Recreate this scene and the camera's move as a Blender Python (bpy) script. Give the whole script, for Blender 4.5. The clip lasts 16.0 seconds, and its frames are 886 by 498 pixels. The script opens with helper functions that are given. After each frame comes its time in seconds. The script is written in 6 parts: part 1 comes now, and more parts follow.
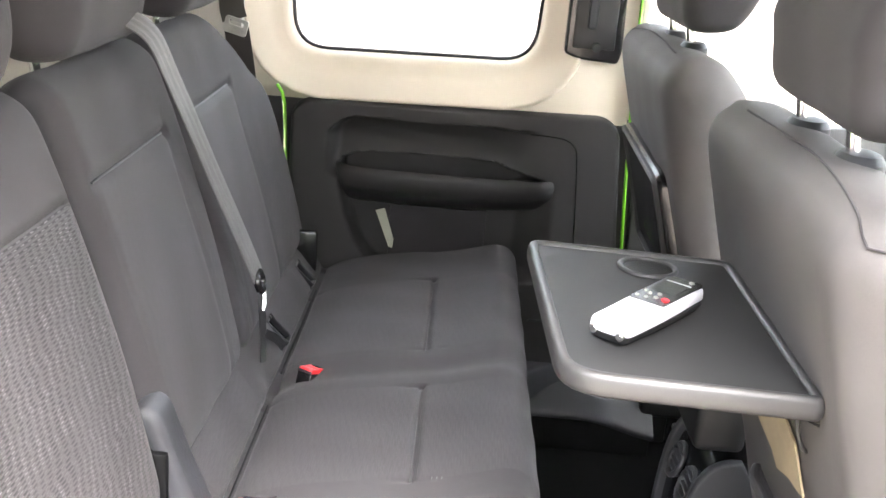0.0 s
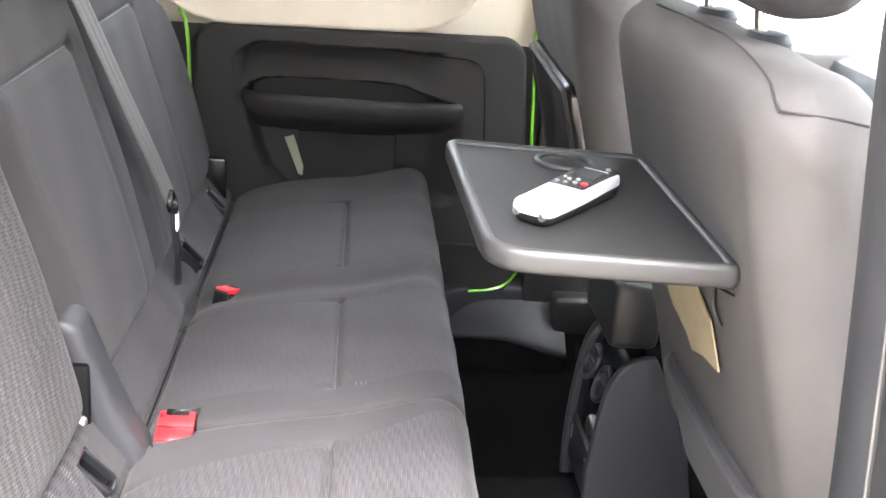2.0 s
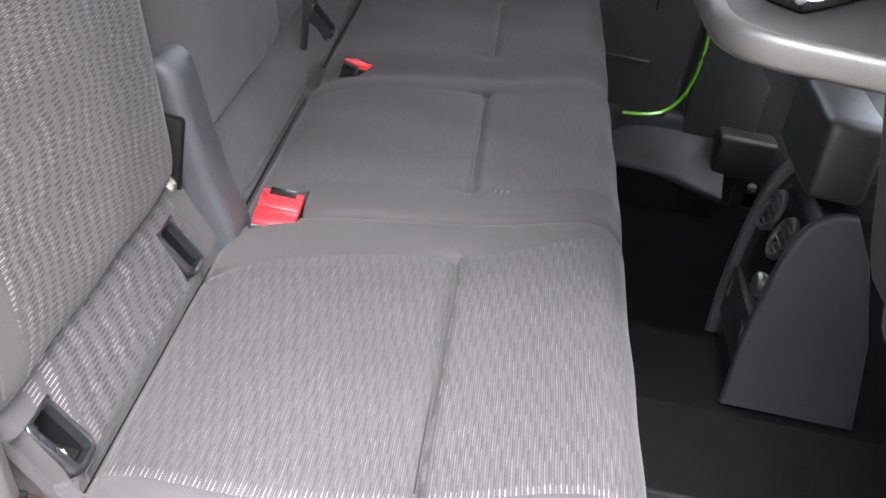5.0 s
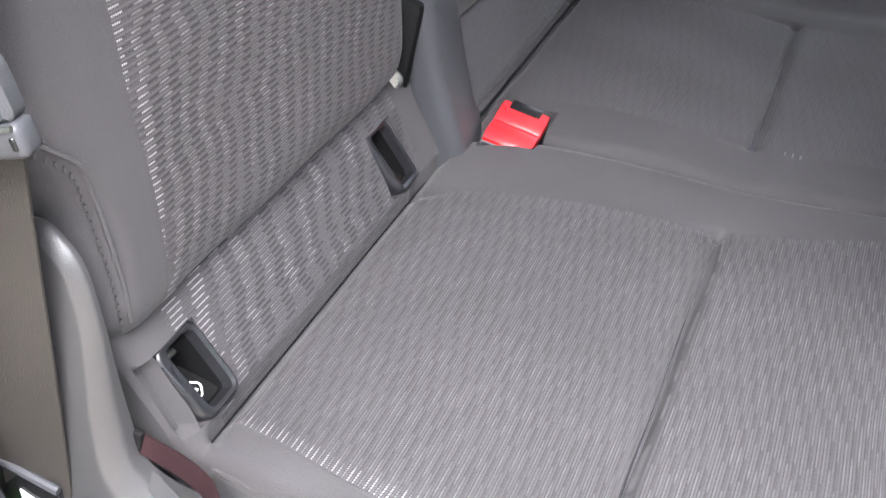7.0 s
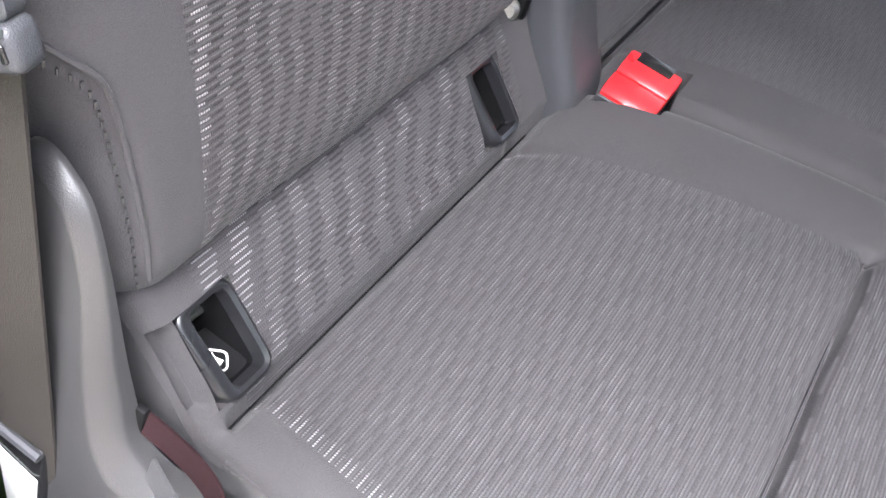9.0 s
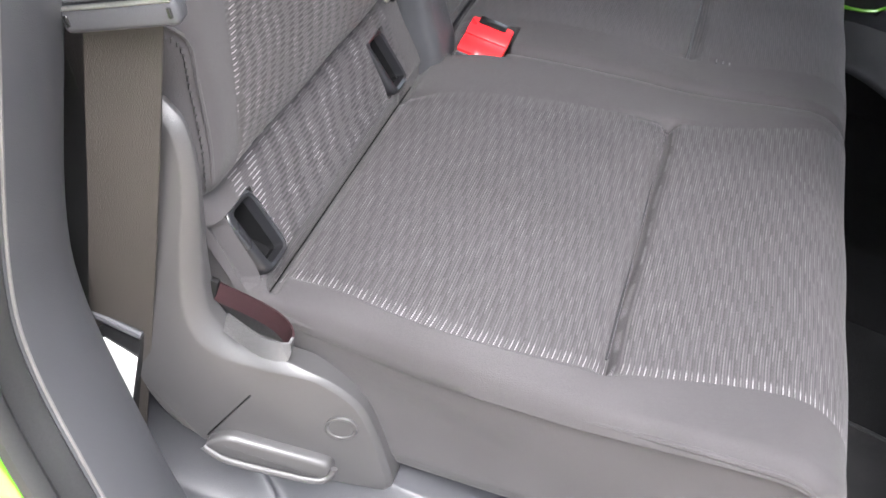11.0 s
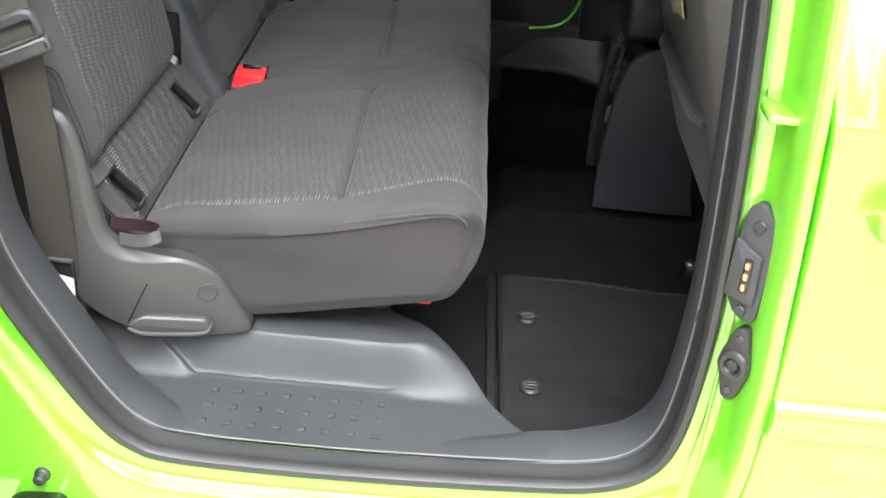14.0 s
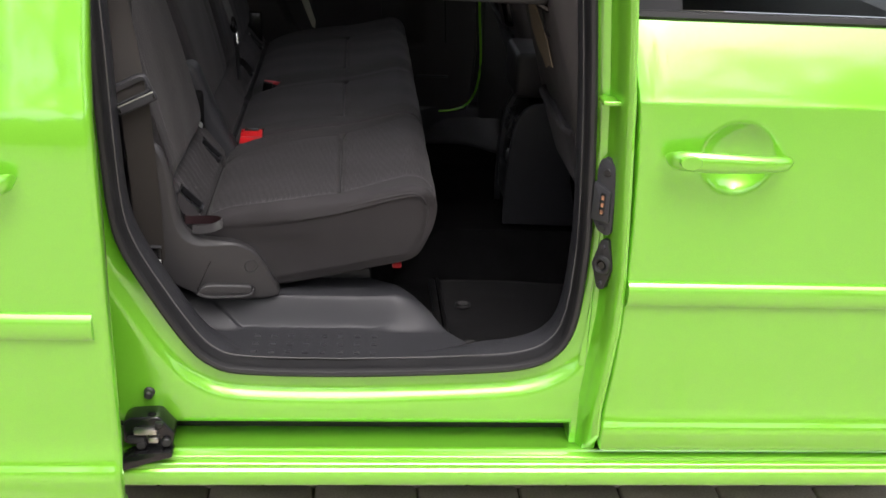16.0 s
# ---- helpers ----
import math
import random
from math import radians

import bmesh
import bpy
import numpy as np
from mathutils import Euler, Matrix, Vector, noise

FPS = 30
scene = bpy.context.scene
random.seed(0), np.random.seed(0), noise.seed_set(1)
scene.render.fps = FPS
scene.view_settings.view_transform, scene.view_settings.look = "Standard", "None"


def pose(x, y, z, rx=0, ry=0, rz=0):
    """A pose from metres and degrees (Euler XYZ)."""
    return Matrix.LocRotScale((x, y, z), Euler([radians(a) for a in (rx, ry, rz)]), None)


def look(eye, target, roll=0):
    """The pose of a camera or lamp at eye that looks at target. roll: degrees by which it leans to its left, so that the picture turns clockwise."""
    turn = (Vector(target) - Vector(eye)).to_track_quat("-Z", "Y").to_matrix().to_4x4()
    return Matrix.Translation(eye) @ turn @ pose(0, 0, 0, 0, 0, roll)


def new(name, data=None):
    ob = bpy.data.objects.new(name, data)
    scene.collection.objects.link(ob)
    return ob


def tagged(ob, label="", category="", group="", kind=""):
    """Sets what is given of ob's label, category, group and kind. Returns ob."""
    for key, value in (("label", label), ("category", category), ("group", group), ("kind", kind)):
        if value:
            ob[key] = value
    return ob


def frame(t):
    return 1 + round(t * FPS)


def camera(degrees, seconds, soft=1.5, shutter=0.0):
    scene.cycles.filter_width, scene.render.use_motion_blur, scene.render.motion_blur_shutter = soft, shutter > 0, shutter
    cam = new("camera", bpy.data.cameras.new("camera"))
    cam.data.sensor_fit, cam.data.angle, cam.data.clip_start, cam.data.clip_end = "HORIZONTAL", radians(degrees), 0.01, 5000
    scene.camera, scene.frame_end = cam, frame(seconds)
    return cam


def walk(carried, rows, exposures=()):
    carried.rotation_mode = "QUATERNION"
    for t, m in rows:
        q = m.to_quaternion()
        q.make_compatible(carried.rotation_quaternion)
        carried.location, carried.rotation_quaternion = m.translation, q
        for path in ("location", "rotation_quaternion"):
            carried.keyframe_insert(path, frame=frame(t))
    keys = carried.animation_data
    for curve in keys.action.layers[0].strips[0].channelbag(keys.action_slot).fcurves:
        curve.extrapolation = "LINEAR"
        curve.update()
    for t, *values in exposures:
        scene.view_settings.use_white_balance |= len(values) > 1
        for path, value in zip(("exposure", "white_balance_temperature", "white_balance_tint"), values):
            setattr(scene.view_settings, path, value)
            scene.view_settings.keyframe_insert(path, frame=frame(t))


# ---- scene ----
cam = camera(44.21, 16.0, soft=1.6)
PATH = [
    (0.0, pose(0.2662, -0.4716, 1.3143, 72.07, -4.72, 1.84)),
    (0.5, pose(0.2517, -0.4836, 1.3077, 72.28, -4.88, -0.49)),
    (1.0, pose(0.2473, -0.4922, 1.2905, 71.71, -5.04, -2.26)),
    (1.5, pose(0.2489, -0.5002, 1.2767, 71.01, -4.81, -3.36)),
    (2.0, pose(0.2519, -0.4968, 1.2620, 70.00, -4.70, -3.56)),
    (2.5, pose(0.2590, -0.4906, 1.2456, 69.11, -3.97, -3.58)),
    (3.0, pose(0.2590, -0.4807, 1.2286, 67.22, -3.99, -3.06)),
    (3.2, pose(0.2550, -0.4785, 1.2247, 66.55, -4.33, -2.63)),
    (5.3, pose(0.2289, -0.2517, 1.1262, 57.70, -11.36, 8.77)),
    (5.5, pose(0.2284, -0.2235, 1.1157, 56.38, -11.95, 11.39)),
    (6.0, pose(0.2241, -0.1704, 1.0955, 53.49, -11.73, 17.21)),
    (6.5, pose(0.2198, -0.1421, 1.0920, 51.48, -11.01, 20.69)),
    (7.0, pose(0.2110, -0.1243, 1.0860, 50.41, -11.73, 22.93)),
    (7.5, pose(0.1932, -0.0921, 1.0710, 49.57, -13.90, 25.09)),
    (8.0, pose(0.1707, -0.0447, 1.0469, 47.33, -16.01, 28.10)),
    (8.5, pose(0.1556, -0.0235, 1.0299, 45.07, -16.52, 30.37)),
    (9.0, pose(0.1536, -0.0218, 1.0283, 43.45, -16.43, 31.53)),
    (9.2, pose(0.1545, -0.0256, 1.0300, 43.25, -16.37, 31.35)),
    (11.3, pose(0.1670, -0.3392, 1.1094, 51.20, -14.49, 14.28)),
    (11.5, pose(0.1685, -0.3803, 1.1175, 52.32, -14.12, 12.59)),
    (12.0, pose(0.2110, -0.4500, 1.1367, 54.69, -11.13, 9.14)),
    (12.5, pose(0.2786, -0.5208, 1.1462, 56.47, -7.62, 7.73)),
    (13.0, pose(0.3465, -0.6259, 1.1642, 57.67, -6.02, 6.94)),
    (13.5, pose(0.3700, -0.7104, 1.1810, 59.07, -5.76, 5.09)),
    (14.0, pose(0.3576, -0.8067, 1.1954, 59.93, -4.62, 2.65)),
    (14.5, pose(0.3143, -0.9459, 1.2108, 61.20, -4.06, -0.58)),
    (15.0, pose(0.2733, -1.1187, 1.2273, 63.82, -3.63, -4.45)),
    (15.5, pose(0.2600, -1.2703, 1.2477, 66.13, -3.25, -5.91)),
    (16.0, pose(0.2657, -1.4375, 1.2569, 67.18, -2.81, -3.98)),
]
EXPOSURES = [(0.0, 4.40, 6450, 12), (3.2, 4.37, 6300, 12), (5.3, 3.77, 6150, 12), (9.2, 3.44, 6000, 13), (11.3, 3.35, 6200, 12), (13.5, 3.33, 6200, 7), (14.0, 2.82, 6250, 5), (14.5, 2.2, 6200, 5), (15.0, 1.62, 6450, 11), (15.5, 1.18, 6400, 14), (16.0, 0.86, 6500, 15)]
walk(cam, PATH, EXPOSURES)

# world and sun: a bright overcast sky, brightest over the open side of the van
world = bpy.data.worlds.new("world")
scene.world = world
world.use_nodes = True
wn = world.node_tree
sky = wn.nodes.new("ShaderNodeTexSky")
sky.sky_type = "NISHITA"
sky.sun_disc = False
sky.sun_elevation, sky.sun_rotation = radians(60), radians(172)
sky.air_density, sky.dust_density, sky.ozone_density = 1.0, 5.0, 0.5
wn.nodes["Background"].inputs["Strength"].default_value = 0.15
veil = wn.nodes.new("ShaderNodeHueSaturation")
veil.inputs["Saturation"].default_value = 0.30
wn.links.new(sky.outputs[0], veil.inputs["Color"])
# an overcast sky is brighter overhead than near the horizon
way = wn.nodes.new("ShaderNodeTexCoord")
split = wn.nodes.new("ShaderNodeSeparateXYZ")
wn.links.new(way.outputs["Generated"], split.inputs[0])
rise = wn.nodes.new("ShaderNodeMapRange")
rise.inputs["To Min"].default_value, rise.inputs["To Max"].default_value = 0.80, 1.40
rise.inputs["From Min"].default_value, rise.inputs["From Max"].default_value = 0.05, 0.65
wn.links.new(split.outputs["Z"], rise.inputs["Value"])
dome = wn.nodes.new("ShaderNodeVectorMath")
dome.operation = "SCALE"
wn.links.new(veil.outputs[0], dome.inputs[0])
wn.links.new(rise.outputs[0], dome.inputs["Scale"])
wn.links.new(dome.outputs[0], wn.nodes["Background"].inputs["Color"])
sun_data = bpy.data.lights.new("sun", "SUN")
sun_data.energy, sun_data.angle, sun_data.color = 0.4, radians(30), (1.0, 0.97, 0.93)
sun = new("sun", sun_data)
sun.matrix_world = look((0.4, -2.9, 5.1), (0, 0, 0))


# ---- materials ----
def nodes(name):
    m = bpy.data.materials.new(name)
    m.use_nodes = True
    t = m.node_tree
    return m, t, t.nodes["Principled BSDF"]


def add(t, kind, **values):
    n = t.nodes.new(kind)
    for k, v in values.items():
        n.inputs[k].default_value = v
    return n


def surface(name, low, high, rough, metal=0.0, big=6.0, fine=400.0, bump=0.15, coat=0.0, spec=0.5, spread=0.08, sheen=0.0, stretch=None):
    """A material that wanders between two colours at two scales, with a fine grain of relief."""
    m, t, p = nodes(name)
    co = add(t, "ShaderNodeTexCoord")
    src = co.outputs["Object"]
    if stretch:
        mp = add(t, "ShaderNodeMapping", Scale=stretch)
        t.links.new(src, mp.inputs[0])
        src = mp.outputs[0]
    a = add(t, "ShaderNodeTexNoise", Scale=big, Detail=4.0)
    b = add(t, "ShaderNodeTexNoise", Scale=fine, Detail=2.0)
    for n in (a, b):
        t.links.new(src, n.inputs["Vector"])
    mix = add(t, "ShaderNodeMath")
    mix.operation = "ADD"
    half = add(t, "ShaderNodeMath")
    half.operation = "MULTIPLY"
    half.inputs[1].default_value = 0.5
    t.links.new(a.outputs[0], mix.inputs[0])
    t.links.new(b.outputs[0], mix.inputs[1])
    t.links.new(mix.outputs[0], half.inputs[0])
    ramp = add(t, "ShaderNodeValToRGB")
    ramp.color_ramp.elements[0].position, ramp.color_ramp.elements[1].position = 0.38, 0.62
    ramp.color_ramp.elements[0].color, ramp.color_ramp.elements[1].color = (*low, 1), (*high, 1)
    t.links.new(half.outputs[0], ramp.inputs[0])
    t.links.new(ramp.outputs[0], p.inputs["Base Color"])
    r = add(t, "ShaderNodeMapRange")
    r.inputs["To Min"].default_value, r.inputs["To Max"].default_value = max(0.02, rough - spread), min(1.0, rough + spread)
    t.links.new(a.outputs[0], r.inputs["Value"])
    t.links.new(r.outputs[0], p.inputs["Roughness"])
    p.inputs["Metallic"].default_value = metal
    p.inputs["Specular IOR Level"].default_value = spec
    p.inputs["Coat Weight"].default_value = coat
    p.inputs["Coat Roughness"].default_value, p.inputs["Coat IOR"].default_value = 0.08, 1.95
    if sheen:
        p.inputs["Sheen Weight"].default_value = sheen
        p.inputs["Sheen Roughness"].default_value = 0.4
    if bump:
        bp = add(t, "ShaderNodeBump", Strength=bump, Distance=0.001)
        t.links.new(b.outputs[0], bp.inputs["Height"])
        t.links.new(bp.outputs[0], p.inputs["Normal"])
    return m


def woven(name, dark, light, rough, upright, pitch, segment, duty, slots, shine, fine, base, margin, gather, lean):
    """Seat cloth in rows: dark slots and bright dotted yarns take turns along each row, brightest beside the seam."""
    m, t, p = nodes(name)
    def op(kind, a, b=None, c=None):
        n = t.nodes.new("ShaderNodeMath")
        n.operation = kind
        for k, v in enumerate((a, b, c)):
            if v is None:
                continue
            if isinstance(v, (int, float)):
                n.inputs[k].default_value = v
            else:
                t.links.new(v, n.inputs[k])
        return n.outputs[0]
    def noise_at(vec, scale, detail=2.0):
        n = add(t, "ShaderNodeTexNoise", Scale=scale, Detail=detail)
        t.links.new(vec, n.inputs["Vector"])
        return n.outputs[0]
    def vec(a, b):
        n = t.nodes.new("ShaderNodeCombineXYZ")
        t.links.new(a, n.inputs[0])
        t.links.new(b, n.inputs[1])
        return n.outputs[0]
    def clamp(value, low, high):
        n = t.nodes.new("ShaderNodeMapRange")
        n.interpolation_type = "SMOOTHSTEP"
        n.inputs["From Min"].default_value, n.inputs["From Max"].default_value = low, high
        t.links.new(value, n.inputs["Value"])
        return n.outputs[0]
    def fade(value, low, high):
        return op("SUBTRACT", 1.0, clamp(value, low, high))
    co = add(t, "ShaderNodeTexCoord")
    sep = add(t, "ShaderNodeSeparateXYZ")
    t.links.new(co.outputs["Object"], sep.inputs[0])
    x, y = sep.outputs["X"], sep.outputs["Y"]
    along = op("MULTIPLY_ADD", sep.outputs["Z"], -1.0 if upright else -0.4, op("MULTIPLY", x, 0.3 if upright else 1.0))
    along = op("MULTIPLY_ADD", noise_at(co.outputs["Object"], 22.0), 0.0005, along)
    u = op("MULTIPLY", along, 1 / pitch)
    row, f = op("FLOOR", u), op("FRACT", u)
    # the turn of slots and yarns along a row drifts slowly from row to row, so that they gather in loose columns
    shift = op("MULTIPLY_ADD", noise_at(vec(op("MULTIPLY", row, 7.618), y), 1.0, 0.0), 0.55, op("MULTIPLY_ADD", row, lean, op("MULTIPLY", noise_at(vec(op("MULTIPLY", row, 0.09), op("MULTIPLY", y, 9.0)), 1.0, 1.0), 1.6)))
    s = op("FRACT", op("MULTIPLY_ADD", y, 1 / segment, shift))
    slot = op("MULTIPLY", clamp(s, duty, duty + 0.05), fade(s, 0.93, 0.99))
    lit = op("MULTIPLY", clamp(s, 0.0, 0.06), fade(s, duty - 0.10, duty))
    mid = op("ABSOLUTE", op("SUBTRACT", f, 0.5))
    core, body = fade(mid, 0.08, 0.21), fade(mid, 0.06, 0.19)
    def line(at, wide):
        return fade(op("ABSOLUTE", op("SUBTRACT", op("FRACT", op("ADD", f, 0.5 - at)), 0.5)), 0.2 * wide, wide)
    half = op("MULTIPLY_ADD", clamp(noise_at(vec(op("MULTIPLY", y, 40.0), op("MULTIPLY", row, 5.618)), 1.0, 1.0), 0.35, 0.65), 0.45, 0.25)
    between = op("ADD", line(0.5, 0.17), op("MULTIPLY", line(0.0, 0.15), half))
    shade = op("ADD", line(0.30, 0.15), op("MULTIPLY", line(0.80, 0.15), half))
    dots = op("MULTIPLY_ADD", op("SINE", op("MULTIPLY_ADD", y, 4500.0, op("MULTIPLY", row, 2.4))), 0.45, 0.55)
    spun = op("MULTIPLY_ADD", dots, 0.5, 0.6)
    # how far the yarn lies from the sewn border, which bows a little
    if upright:
        edge = op("SUBTRACT", y, 0.249)
    else:
        bow = op("MULTIPLY_ADD", op("MULTIPLY_ADD", op("MULTIPLY_ADD", op("MULTIPLY_ADD", x, -15.5785, 7.4466), x, 0.5727), x, -0.5306), x, 0.2707)
        edge = op("SUBTRACT", y, bow)
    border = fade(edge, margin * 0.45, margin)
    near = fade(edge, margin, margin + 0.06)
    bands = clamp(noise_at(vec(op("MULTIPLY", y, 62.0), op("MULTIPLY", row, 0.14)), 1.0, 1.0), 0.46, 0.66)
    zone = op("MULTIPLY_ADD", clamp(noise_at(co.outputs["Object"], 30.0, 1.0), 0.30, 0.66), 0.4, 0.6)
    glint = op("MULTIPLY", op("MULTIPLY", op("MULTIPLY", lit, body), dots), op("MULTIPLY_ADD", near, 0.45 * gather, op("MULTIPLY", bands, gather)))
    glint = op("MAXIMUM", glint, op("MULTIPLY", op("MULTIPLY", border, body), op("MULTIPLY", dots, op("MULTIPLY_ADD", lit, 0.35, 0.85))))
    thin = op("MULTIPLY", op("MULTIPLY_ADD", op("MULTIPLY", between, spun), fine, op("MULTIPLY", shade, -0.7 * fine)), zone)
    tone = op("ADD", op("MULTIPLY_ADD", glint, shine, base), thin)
    tone = op("MULTIPLY", tone, op("MULTIPLY_ADD", op("MULTIPLY", slot, core), op("MULTIPLY_ADD", zone, -0.3 * slots, -0.7 * slots), 1.0))
    tone = op("ADD", tone, op("MULTIPLY_ADD", noise_at(co.outputs["Object"], 1300.0, 1.0), 1.1 * base, -0.55 * base))
    wear = noise_at(co.outputs["Object"], 9.0, 3.0)
    tone = op("MULTIPLY", tone, op("MULTIPLY_ADD", wear, 0.4, 0.8))
    ramp = add(t, "ShaderNodeValToRGB")
    ramp.color_ramp.elements[0].position, ramp.color_ramp.elements[1].position = 0.02, 1.0
    ramp.color_ramp.elements[0].color, ramp.color_ramp.elements[1].color = (*dark, 1), (*light, 1)
    t.links.new(tone, ramp.inputs[0])
    t.links.new(ramp.outputs[0], p.inputs["Base Color"])
    t.links.new(op("MULTIPLY_ADD", glint, -0.30, rough), p.inputs["Roughness"])
    bp = add(t, "ShaderNodeBump", Strength=0.6, Distance=0.0010)
    t.links.new(tone, bp.inputs["Height"])
    t.links.new(bp.outputs[0], p.inputs["Normal"])
    p.inputs["Sheen Weight"].default_value = 0.06
    p.inputs["Specular IOR Level"].default_value = 0.35
    p.inputs["Sheen Roughness"].default_value = 0.35
    return m


def plain(name, colour, rough=0.5, metal=0.0, coat=0.0, spec=0.5):
    m, t, p = nodes(name)
    p.inputs["Specular IOR Level"].default_value = spec
    p.inputs["Base Color"].default_value = (*colour, 1)
    p.inputs["Roughness"].default_value, p.inputs["Metallic"].default_value, p.inputs["Coat Weight"].default_value = rough, metal, coat
    return m


PAINT = surface("lime_green_paint", (0.185, 0.55, 0.032), (0.206, 0.59, 0.038), 0.34, metal=0.35, big=2.0, fine=900.0, bump=0.0, coat=1.0, spread=0.03, spec=0.15)
CLOTH = surface("plain_seat_cloth", (0.0275, 0.0255, 0.0270), (0.0368, 0.0344, 0.0364), 0.85, big=14.0, fine=1500.0, bump=0.5, sheen=0.06, spec=0.25)
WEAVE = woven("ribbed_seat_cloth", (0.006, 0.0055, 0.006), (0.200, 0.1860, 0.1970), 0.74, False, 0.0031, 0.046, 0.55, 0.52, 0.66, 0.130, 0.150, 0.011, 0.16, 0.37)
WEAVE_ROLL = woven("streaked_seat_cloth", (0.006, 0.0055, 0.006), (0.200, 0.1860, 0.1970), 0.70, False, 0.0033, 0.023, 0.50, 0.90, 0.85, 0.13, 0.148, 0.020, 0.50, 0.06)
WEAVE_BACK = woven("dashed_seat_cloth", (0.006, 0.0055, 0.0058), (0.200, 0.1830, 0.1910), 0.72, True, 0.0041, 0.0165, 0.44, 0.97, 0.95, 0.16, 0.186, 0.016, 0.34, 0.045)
WEAVE_BENCH = woven("bench_seat_cloth", (0.006, 0.0055, 0.006), (0.200, 0.1860, 0.1970), 0.78, False, 0.0031, 0.046, 0.62, 0.30, 0.15, 0.10, 0.160, 0.001, 0.10, 0.37)
WEAVE_BENCH_BACK = woven("bench_back_cloth", (0.006, 0.0055, 0.006), (0.200, 0.1830, 0.1910), 0.78, True, 0.0041, 0.0165, 0.46, 0.22, 0.10, 0.03, 0.165, 0.001, 0.10, 0.045)
PLASTIC = surface("grained_grey_plastic", (0.027, 0.0275, 0.031), (0.034, 0.0346, 0.038), 0.45, big=8.0, fine=1400.0, bump=0.25, spec=0.28)
BRACKET = surface("warm_grey_plastic", (0.0265, 0.0258, 0.0266), (0.0325, 0.0317, 0.0326), 0.40, big=8.0, fine=1400.0, bump=0.2, spec=0.42)
DARK = surface("grained_black_plastic", (0.011, 0.011, 0.0115), (0.016, 0.016, 0.0168), 0.46, big=8.0, fine=1200.0, bump=0.25)
GLOSS = surface("glossy_black_plastic", (0.006, 0.006, 0.0065), (0.009, 0.009, 0.0095), 0.22, big=8.0, fine=600.0, bump=0.0)
RUBBER = surface("black_rubber", (0.011, 0.011, 0.0118), (0.016, 0.016, 0.0170), 0.52, big=10.0, fine=500.0, bump=0.1)
CARPET = surface("black_needle_carpet", (0.006, 0.006, 0.0063), (0.011, 0.011, 0.0115), 0.95, big=20.0, fine=900.0, bump=1.0, spec=0.1)
MATCLOTH = surface("black_tufted_mat", (0.006, 0.006, 0.0065), (0.019, 0.019, 0.0208), 0.8, big=11.0, fine=700.0, bump=1.0, spec=0.12, sheen=0.05, stretch=(1.0, 2.2, 1.0))
BEIGE = surface("cream_wall_trim", (0.58, 0.52, 0.43), (0.64, 0.58, 0.48), 0.6, big=5.0, fine=900.0, bump=0.15)
LINER = surface("pale_grey_headlining", (0.50, 0.49, 0.46), (0.56, 0.55, 0.52), 0.95, big=6.0, fine=800.0, bump=0.5)
RED = surface("red_buckle_plastic", (0.56, 0.012, 0.016), (0.64, 0.018, 0.022), 0.3, big=30.0, fine=800.0, bump=0.05)
CHROME = plain("bright_metal", (0.78, 0.78, 0.78), 0.18, 1.0)
STEEL = surface("zinc_plated_steel", (0.42, 0.42, 0.40), (0.55, 0.55, 0.52), 0.32, metal=1.0, big=60.0, fine=700.0, bump=0.05)
COPPER = plain("copper_contact", (0.72, 0.38, 0.24), 0.35, 1.0)
WEB_PALE = surface("pale_grey_webbing", (0.085, 0.083, 0.081), (0.115, 0.112, 0.110), 0.5, big=30.0, fine=1500.0, bump=0.6, sheen=0.05)
WEB_GREY = surface("mid_grey_webbing", (0.075, 0.072, 0.070), (0.10, 0.096, 0.094), 0.5, big=40.0, fine=1500.0, bump=0.6)
WEB_BAND = surface("grey_strap_webbing", (0.042, 0.041, 0.043), (0.060, 0.0585, 0.061), 0.5, big=40.0, fine=1500.0, bump=0.6)
WEB_DARK = surface("brown_grey_webbing", (0.013, 0.0105, 0.0085), (0.019, 0.0157, 0.0128), 0.65, big=30.0, fine=1500.0, bump=0.6)
WEB_RED = surface("dark_red_webbing", (0.010, 0.0036, 0.0046), (0.016, 0.0056, 0.0068), 0.8, big=40.0, fine=1500.0, bump=0.6, spec=0.15)
TRAY = surface("charcoal_tray_plastic", (0.020, 0.0196, 0.020), (0.026, 0.0256, 0.026), 0.46, big=6.0, fine=1300.0, bump=0.12, spec=0.36)
TRAY_TOP = surface("black_tray_floor", (0.011, 0.0113, 0.0118), (0.015, 0.0154, 0.0160), 0.5, big=7.0, fine=1300.0, bump=0.15, spec=0.22)
# smooth seat-back grey, raised in tone to stand in for window light
SEAT_BACK = surface("lightened_seat_back_vinyl", (0.067, 0.0628, 0.0620), (0.084, 0.0788, 0.0778), 0.66, big=9.0, fine=1500.0, bump=0.5, spec=0.25)
LINING = surface("charcoal_door_lining", (0.0235, 0.0226, 0.0230), (0.0295, 0.0286, 0.0290), 0.5, big=8.0, fine=1400.0, bump=0.25, spec=0.28)
WHITE = surface("white_casing_plastic", (0.31, 0.31, 0.33), (0.36, 0.36, 0.38), 0.35, big=10.0, fine=600.0, bump=0.03)
PAPER = plain("white_label_paper", (0.6, 0.6, 0.58), 0.6)
# tan painted in for warm sunlight on the front seat back
TAN = surface("tan_sun_patch", (0.22, 0.175, 0.112), (0.28, 0.225, 0.147), 0.8, big=30.0, fine=700.0, bump=0.4)
